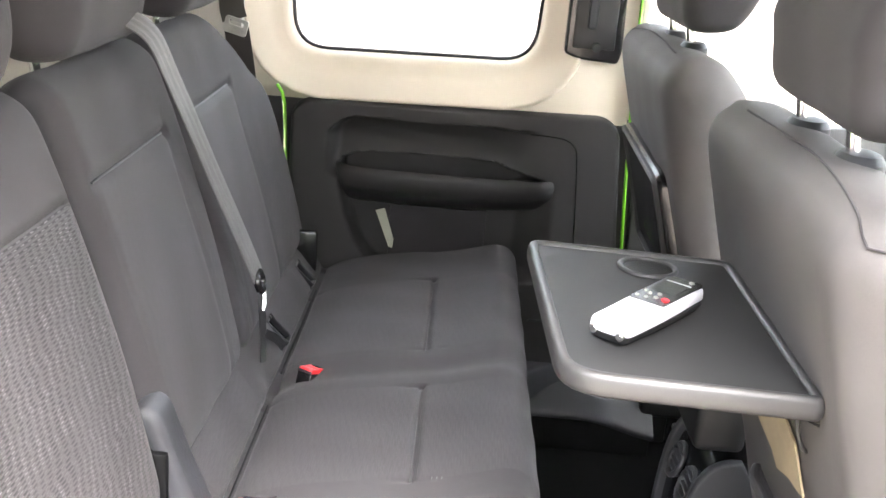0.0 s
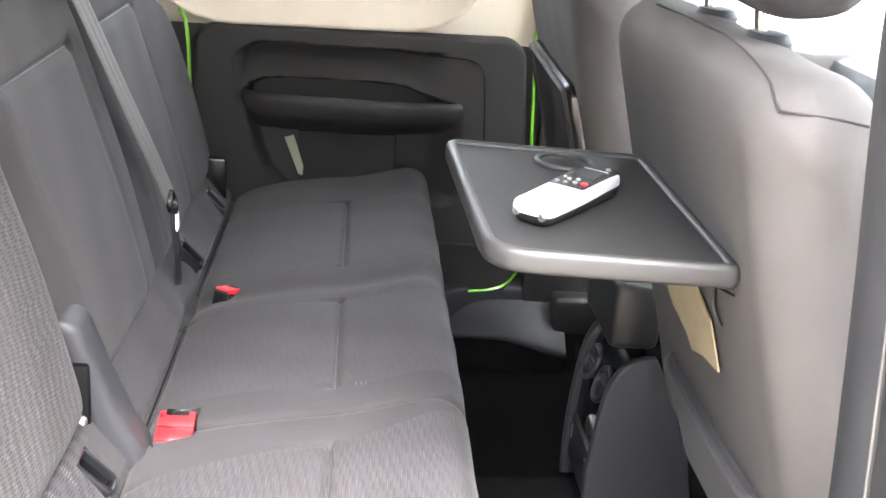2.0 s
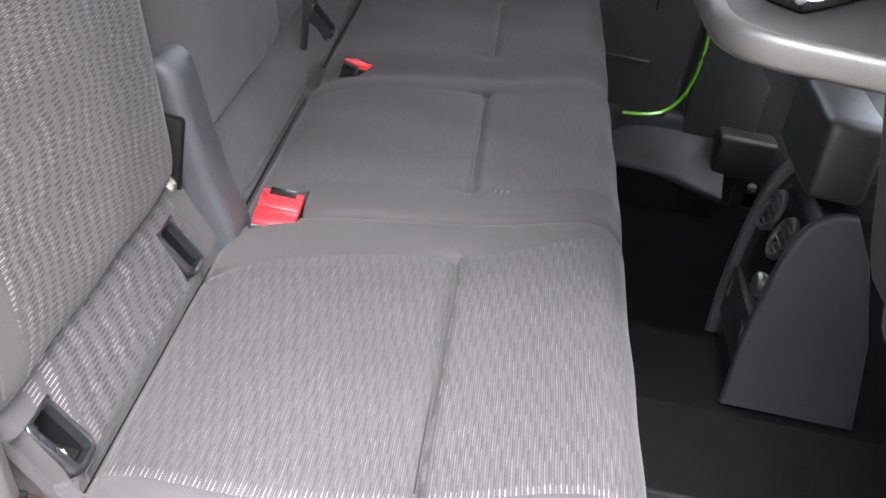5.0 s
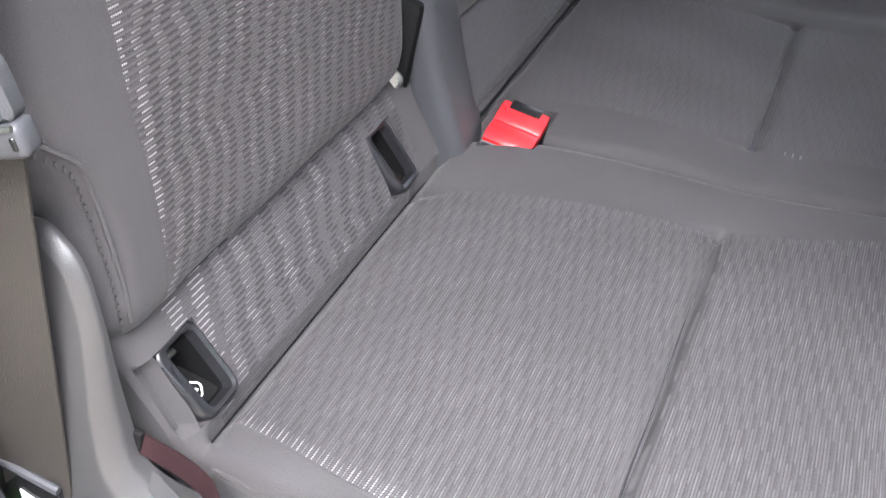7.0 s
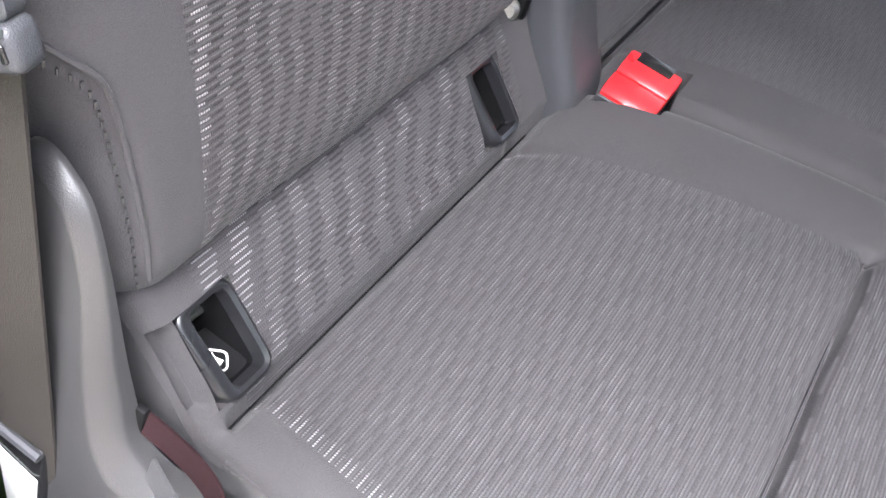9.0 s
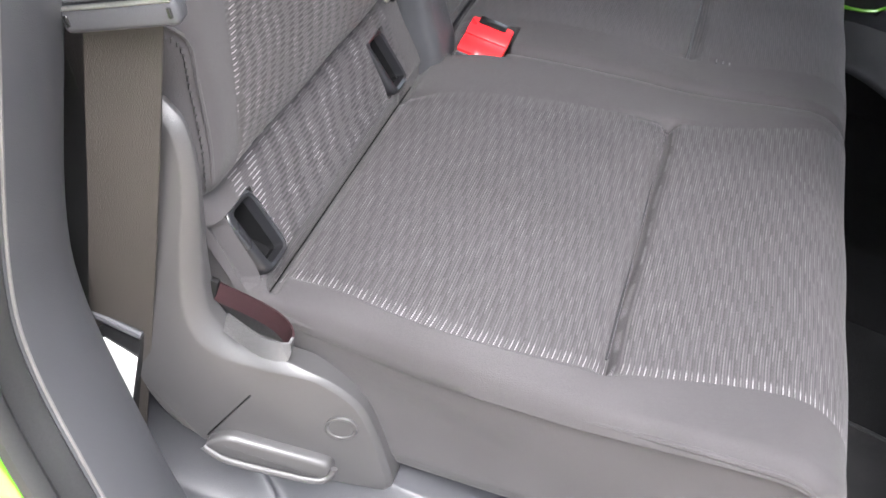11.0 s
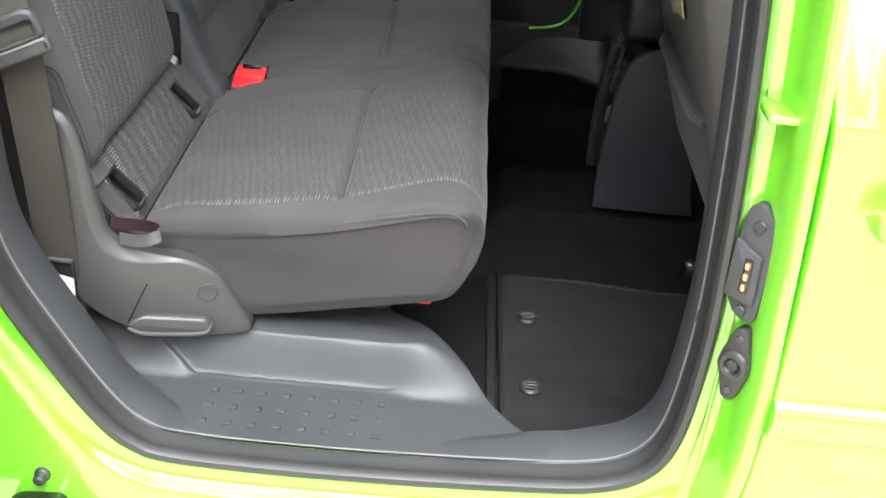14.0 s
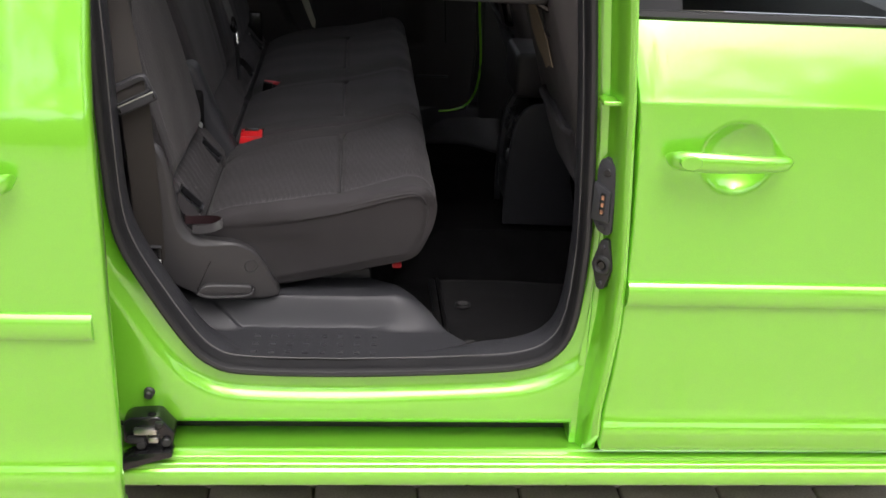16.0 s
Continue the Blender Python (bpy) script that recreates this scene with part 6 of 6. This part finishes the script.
        sag = 0.006 * (1 - (2 * u - 1) ** 2)
        row = [(R(z - sag * (z > 0.7)) - d * math.sqrt(ed) - 0.003, y, z - sag * smoothstep((z - 0.6) / 0.15)) for z, d in sec]
        row += [(R(z) + 0.012, y, z - sag * smoothstep((z - 0.6) / 0.15)) for z, d in reversed(sec)]
        rings.append(row)
    loft(bm, rings)
    pk = part("map_pocket", bm, CLOTH, s, "dark grey cloth map pocket", 60)
    bm = bmesh.new()
    P = []
    for k in range(21):
        u = k / 20
        sag = 0.006 * (1 - (2 * u - 1) ** 2)
        z = 0.730 - sag
        P.append((R(z) - 0.010 * math.sqrt(min(1.0, min(u, 1 - u) / 0.10)) - 0.003, y0 + (y1 - y0) * u, z))
    tube(bm, P, 0.0060, 10)
    part("pocket_lip", bm, CLOTH, pk, "rolled pocket lip")
    # folding tray
    if sign > 0:
        ty0, ty1, tx0, tx1, z = 0.306, 0.672, 0.350, 0.572, 0.965
        out = rounded([(tx0 + 0.012, ty0 + 0.012), (tx1, ty0), (tx1, ty1 - 0.018), (tx0, ty1)], [0.045, 0.012, 0.02, 0.022], 6)
        bm = bmesh.new()
        rings = []
        for ins, dz in ((0.010, -0.0180), (0.0030, -0.0174), (0.0006, -0.0145), (0.0, -0.0085), (0.0006, -0.0020), (0.0022, 0.0014), (0.0048, 0.0028), (0.0082, 0.0028), (0.0104, 0.0014), (0.0114, -0.0010)):
            rings.append([(a, b, z + dz) for a, b in offset(out, -ins)])
        loft(bm, rings)
        tr = part("folding_tray", bm, TRAY, s, "charcoal folding tray, let down", 60)
        bm = bmesh.new()
        prism(bm, offset(out, -0.0112), "z", z - 0.004, z - 0.0008, 0.0006, 1)
        part("tray_surface", bm, TRAY_TOP, tr, "black grained tray surface")
        bm = bmesh.new()
        c = (0.474, 0.609)
        ring(bm, (c[0], c[1], z + 0.0000), (0, 0, 1), 0.029, 0.003, 40, 8)
        part("cup_ring", bm, TRAY, tr, "cup-holder ring")
        bm = bmesh.new()
        disc(bm, (c[0], c[1], z - 0.0006), (0, 0, 1), 0.027, 0.0016, 40, 0.0004)
        part("cup_well", bm, GLOSS, tr)
        for yy in (0.340, 0.625):
            bm = bmesh.new()
            tube(bm, [(0.560, yy, z - 0.018), (0.585, yy, z - 0.030)], 0.008, 10)
            part("tray_hinge", bm, GLOSS, tr, "black tray hinge")
        bm = bmesh.new()
        P = [(R(0.93) - 0.004, 0.395, 0.925), (R(0.90) - 0.010, 0.390, 0.900), (R(0.885) - 0.008, 0.386, 0.885), (R(0.88) - 0.001, 0.392, 0.880)]
        tube(bm, smooth_path(P, 0.004), 0.0022, 8)
        part("wire_catch", bm, DARK, tr, "bent wire catch")
        # coloured sheet in the outline of the sun patch below the tray
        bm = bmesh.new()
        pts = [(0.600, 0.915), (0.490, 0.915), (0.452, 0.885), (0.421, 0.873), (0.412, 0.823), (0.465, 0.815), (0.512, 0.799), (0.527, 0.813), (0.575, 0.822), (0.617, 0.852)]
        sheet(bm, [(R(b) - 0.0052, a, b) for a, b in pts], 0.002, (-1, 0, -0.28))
        part("sun_patch", bm, TAN, s, "tan sheet standing in for a sun patch below the tray")
    else:
        bm = bmesh.new()
        z0, z1 = 0.755, 0.965
        y0, y1 = 1.085, 1.445
        out = rounded([(y0, z0), (y1, z0), (y1, z1), (y0, z1 - 0.012)], 0.02, 5)
        rings = []
        for dd, ins in ((0.016, 0.0), (-0.012, 0.0), (-0.018, 0.004), (-0.020, 0.010)):
            rings.append([(R(v) + dd, u, v) for u, v in offset(out, -ins)])
        loft(bm, rings)
        tr = part("folding_tray", bm, GLOSS, s, "charcoal folding tray, folded up")
        bm = bmesh.new()
        tube(bm, [(R(v) - 0.020, u, v) for u, v in offset(out, -0.010)], 0.006, 8, True)
        part("tray_rim", bm, TRAY, tr, "raised tray rim")
    return s


front_seat(1, "dark grey cloth front seat with its folding tray let down")
front_seat(-1, "dark grey cloth front seat with its folding tray folded up")


def handheld_meter():
    """The small white and black instrument that lies on the tray."""
    t = thing("handheld_meter", (0.45, 0.42, 0.963), "white and black handheld digital meter lying on the tray", "meter")
    z = 0.9645
    a, b = Vector((0.426, 0.377, 0)), Vector((0.514, 0.491, 0))
    u = (b - a).normalized()
    v = Vector((-u.y, u.x, 0))
    L = (b - a).length
    def rise(p):
        return 0.0035 * smoothstep(p / L)
    def at(p, q, h):
        w = a + u * p + v * (0.025 + 0.86 * (q - 0.025))
        return (w.x, w.y, z + h)
    # tapered body: dark lower shell, white upper shell with a crowned top
    out = smooth_path([(p, q, 0) for p, q in rounded([(0.0, 0.002), (L * 0.5, -0.001), (L, 0.002), (L + 0.003, 0.025), (L, 0.046), (L * 0.5, 0.051), (0.0, 0.049), (-0.002, 0.025)], [0.010, 0.05, 0.012, 0.02, 0.012, 0.05, 0.010, 0.02], 4)], 0.004, True)
    out = [(p.x, p.y) for p in out]
    bm = bmesh.new()
    rings = []
    for h, ins in ((0.0, 0.009), (0.002, 0.005), (0.007, 0.0015), (0.0105, 0.0005)):
        rings.append([at(p, q, h) for p, q in offset(out, -ins)])
    loft(bm, rings)
    part("lower_shell", bm, DARK, t, "dark grey lower shell")
    bm = bmesh.new()
    rings = []
    for h, ins in ((0.0100, 0.0), (0.015, 0.0002), (0.0185, 0.0015), (0.0205, 0.004), (0.0213, 0.009)):
        rings.append([at(p, q, h + rise(p)) for p, q in offset(out, -ins)])
    loft(bm, rings)
    top = part("upper_shell", bm, WHITE, t, "white upper shell")
    def plate(p0, p1, q0, q1, h0, h1, r):
        bm = bmesh.new()
        o = []
        for p, q in rounded([(p0, q0), (p1, q0), (p1, q1), (p0, q1)], r, 4):
            o.append((p, q))
        loft(bm, [[at(p, q, h0 + rise(p)) for p, q in o], [at(p, q, h1 + rise(p)) for p, q in o]])
        return bm
    part("face_plate", plate(L * 0.44, L * 0.985, 0.0050, 0.0455, 0.0195, 0.0222, 0.005), GLOSS, top, "black face plate")
    part("display", plate(L * 0.66, L * 0.86, 0.011, 0.040, 0.0215, 0.0227, 0.002), SCREEN, top, "dark display")
    part("display_frame", plate(L * 0.865, L * 0.877, 0.011, 0.040, 0.0215, 0.0227, 0.001), WHITE, top, "pale printed line")
    for p, q, mt, w in ((0.535, 0.0115, RED, 0.0036), (0.53, 0.022, STEEL, 0.0024), (0.60, 0.024, STEEL, 0.0022), (0.50, 0.031, STEEL, 0.0022), (0.575, 0.033, STEEL, 0.0020), (0.49, 0.040, STEEL, 0.0022), (0.60, 0.040, STEEL, 0.0018), (0.94, 0.016, STEEL, 0.0026)):
        bm = bmesh.new()
        disc(bm, at(L * p, q, 0.0225 + rise(L * p)), (0, 0, 1), w, 0.002, 14, 0.0005)
        part("key", bm, mt, top)
    bm = bmesh.new()
    for q in (0.010, 0.040):
        c = Vector(at(-0.001, q, 0.0105))
        disc(bm, c, -u, 0.0040, 0.004, 16, 0.001)
    part("end_lens", bm, CHROME, t, "round bright end lenses")


handheld_meter()


def console():
    t = thing("centre_console", (0.67, CENTRE, 0.37), "dark grey centre console with black rear air vents", "console")
    y0, y1 = 0.788, 2 * CENTRE - 0.788
    out = [(0.760, 0.378), (0.596, 0.380), (0.594, 0.45), (0.597, 0.53), (0.606, 0.60), (0.622, 0.636), (0.645, 0.652), (0.668, 0.654), (0.70, 0.60), (0.735, 0.50)]
    for a, b in ((y0, y0 + 0.016), (y1 - 0.016, y1)):
        bm = bmesh.new()
        o = smooth_path([(u, v, 0) for u, v in out[1:8]], 0.015)
        o = [(p.x, p.y) for p in o] + out[8:] + [out[0]]
        prism(bm, o, "y", a, b, 0.005, 3)
        part("side_panel", bm, PLASTIC, t, "dark grey side panel", 50)
    bm = bmesh.new()
    o = [(p.x + 0.012, p.y - 0.004) for p in smooth_path([(u, v, 0) for u, v in out[1:8]], 0.015)] + [(0.95, 0.64), (0.95, 0.378)]
    prism(bm, o, "y", y0 + 0.014, y1 - 0.014)
    core = part("console_core", bm, GLOSS, t, "black console body", 50)
    bm = bmesh.new()
    for k in range(2):
        yc = CENTRE + (-0.036 if k == 0 else 0.036)
        ring(bm, (0.612, yc, 0.590), (-0.93, 0, 0.36), 0.024, 0.004, 28, 8)
    part("vent_ring", bm, DARK, core, "round air-vent rings")
    for k in range(2):
        for j in range(4):
            bm = bmesh.new()
            yc = CENTRE + (-0.036 if k == 0 else 0.036)
            rbox(bm, (0.606 - 0.004 * j * 0 + 0.002 * j, yc - 0.020, 0.572 + 0.011 * j), (0.618 + 0.002 * j, yc + 0.020, 0.575 + 0.011 * j), 0.001, 1)
            part("vent_slat", bm, PLASTIC, core)
    bm = bmesh.new()
    disc(bm, (0.606, CENTRE - 0.03, 0.522), (-1, 0, 0.1), 0.015, 0.010, 24, 0.003)
    part("power_socket", bm, STEEL, core, "round power socket")
    bm = bmesh.new()
    rbox(bm, (0.600, y0 + 0.022, 0.420), (0.611, y1 - 0.022, 0.492), 0.004, 2)
    part("ash_bin", bm, DARK, core, "black drop-down bin")
    for dy in (-0.052, 0.052):
        bm = bmesh.new()
        rbox(bm, (0.597, CENTRE + dy - 0.006, 0.455), (0.606, CENTRE + dy + 0.006, 0.478), 0.002, 2)
        part("bin_catch", bm, PLASTIC, core)
    bm = bmesh.new()
    rbox(bm, (0.600, y0 + 0.004, 0.664), (0.668, y1 - 0.004, 0.760), 0.012, 3)
    rbox(bm, (0.66, y0 + 0.012, 0.69), (0.95, y1 - 0.012, 0.752), 0.012, 3)
    part("armrest_box", bm, DARK, t, "dark grey arm-rest box")


console()


# ---- outside: paving and distance ----
def outside():
    bm = bmesh.new()
    n = 64
    rings = [[(r * math.cos(2 * math.pi * k / n), r * math.sin(2 * math.pi * k / n), -0.012) for k in range(n)] for r in (0.01, 3.0, 12.0, 60.0, 400.0, 3000.0)]
    loft(bm, rings, cap=False)
    ground = solo("ground", bm, EARTH, "sandy paved yard reaching to the distance", "ground", "structure")
    # a wide field of pavers, joined where they are far off
    shape = [(-0.0975, -0.046), (-0.0975, 0.046), (-0.0925, 0.0508), (0.0925, 0.0508), (0.0975, 0.046), (0.0975, -0.046), (0.0925, -0.0508), (-0.0925, -0.0508)]
    base = bmesh.new()
    prism(base, shape, "z", -0.05, 0.0, 0.005, 1)
    me = mesh(base, "paver")
    me.materials.append(STONE)
    pav = thing("pavement", (0.3, 0.3, -0.05), "grey-brown rectangular concrete pavers under the van", "pavement", "", "structure")
    rng = random.Random(4)
    for i in range(-4, 9):
        for j in range(-6, 8):
            ob = new("paver", me)
            x, y = 0.3 + 0.2 * (i - 2) + (0.1 if j % 2 else 0.0), 0.3 + 0.106 * j
            ob.parent = pav
            ob.matrix_basis = Matrix.Translation((x - 0.3, y - 0.3, 0.05 + rng.uniform(-0.002, 0.001))) @ Matrix.Rotation(rng.uniform(-0.012, 0.012), 4, "Z")
    bm = bmesh.new()
    for i in range(-46, 52):
        for j in range(-90, 46):
            if -5 < i < 9 and -7 < j < 8:
                continue
            x, y = 0.3 + 0.2 * (i - 2) + (0.1 if j % 2 else 0.0), 0.3 + 0.106 * j
            z = rng.uniform(-0.002, 0.001)
            bm.faces.new([bm.verts.new((x + a, y + b, z)) for a, b in shape])
    part("paver_field", bm, STONE, pav)["kind"] = "stuff"
    # low hedge-like and pale distance round the yard
    bm = bmesh.new()
    rings = []
    for k in range(241):
        a = 2 * math.pi * k / 240
        h = 2.2 + 1.3 * noise.noise((3 * math.cos(a), 3 * math.sin(a), 0.2)) + 0.8 * noise.noise((11 * math.cos(a), 11 * math.sin(a), 1.2)) + 0.5 * noise.noise((37 * math.cos(a), 37 * math.sin(a), 2.2))
        h = 1.6 + 0.25 * h + (2.0 + 0.7 * h) * smoothstep((0.25 - math.sin(a)) / 0.5)
        r = 26
        rings.append([(r * math.cos(a), r * math.sin(a), -0.2), (r * math.cos(a), r * math.sin(a), max(0.8, h)), ((r + 1.5) * math.cos(a), (r + 1.5) * math.sin(a), max(0.8, h) - 0.3)])
    loft(bm, rings, closed=False)
    solo("backdrop", bm, surface("distant_greenery", (0.05, 0.075, 0.03), (0.11, 0.13, 0.06), 0.9, big=0.8, fine=5.0, bump=0.0), "distant greenery round the yard", "backdrop", "structure")


outside()


def tree(x, y, height, spread, seed):
    """A broad-leaved tree: tapered trunk, forking limbs and a loose crown of leaf clumps."""
    rng = random.Random(seed)
    t = thing("tree", (x, y, 0.0), "broad-leaved tree with a loose green crown beside the yard", "tree", "trees round the yard")
    def limb(bm, pts, r0, r1):
        P = smooth_path(pts, 0.25)
        rings = []
        for i, p in enumerate(P):
            d = (P[min(i + 1, len(P) - 1)] - P[max(i - 1, 0)]).normalized()
            a = d.orthogonal().normalized()
            b = d.cross(a)
            r = r0 + (r1 - r0) * i / (len(P) - 1)
            rings.append([p + (a * math.cos(k * math.pi / 4) + b * math.sin(k * math.pi / 4)) * r for k in range(8)])
        loft(bm, rings)
    bm = bmesh.new()
    fork = Vector((x + rng.uniform(-0.3, 0.3), y + rng.uniform(-0.3, 0.3), height * 0.42))
    limb(bm, [(x, y, -0.1), (x + 0.05, y, height * 0.2), fork], 0.20, 0.11)
    tips = []
    for k in range(9):
        a = 2 * math.pi * k / 9 + rng.uniform(-0.3, 0.3)
        d = spread * rng.uniform(0.45, 1.0)
        tip = fork + Vector((d * math.cos(a), d * math.sin(a), height * rng.uniform(0.10, 0.52)))
        limb(bm, [fork, fork.lerp(tip, 0.5) + Vector((0, 0, 0.35)), tip], 0.07, 0.015)
        tips += [tip, fork.lerp(tip, 0.65) + Vector((rng.uniform(-0.5, 0.5), rng.uniform(-0.5, 0.5), 0.3))]
    part("trunk", bm, BARK, t, "grey-brown forking trunk", 60)
    verts, faces = [], []
    for tip in tips:
        for _ in range(5):
            c = tip + Vector((rng.gauss(0, 0.5), rng.gauss(0, 0.5), rng.gauss(0, 0.4)))
            for _ in range(34):
                p = c + Vector((rng.gauss(0, 0.26), rng.gauss(0, 0.26), rng.gauss(0, 0.22)))
                n = Vector((rng.gauss(0, 1), rng.gauss(0, 1), rng.gauss(0.6, 1))).normalized()
                a = n.orthogonal().normalized()
                b = n.cross(a)
                w = rng.uniform(0.05, 0.10)
                i = len(verts)
                verts += [p - a * w * 1.5, p + b * w * 0.7, p + a * w * 1.5, p - b * w * 0.7]
                faces.append((i, i + 1, i + 2, i + 3))
    me = bpy.data.meshes.new("crown")
    me.from_pydata([tuple(v) for v in verts], [], faces)
    me.materials.append(LEAF)
    ob = new("crown", me)
    ob.parent = t
    ob.matrix_parent_inverse = Matrix.Translation((-x, -y, 0.0))
    return t


for spot in ((4.6, -7.4, 7.6, 2.3, 1), (8.4, -9.0, 8.4, 2.7, 2), (1.0, -10.5, 8.8, 2.6, 3), (-4.2, -9.2, 8.0, 2.5, 4)):
    tree(*spot)
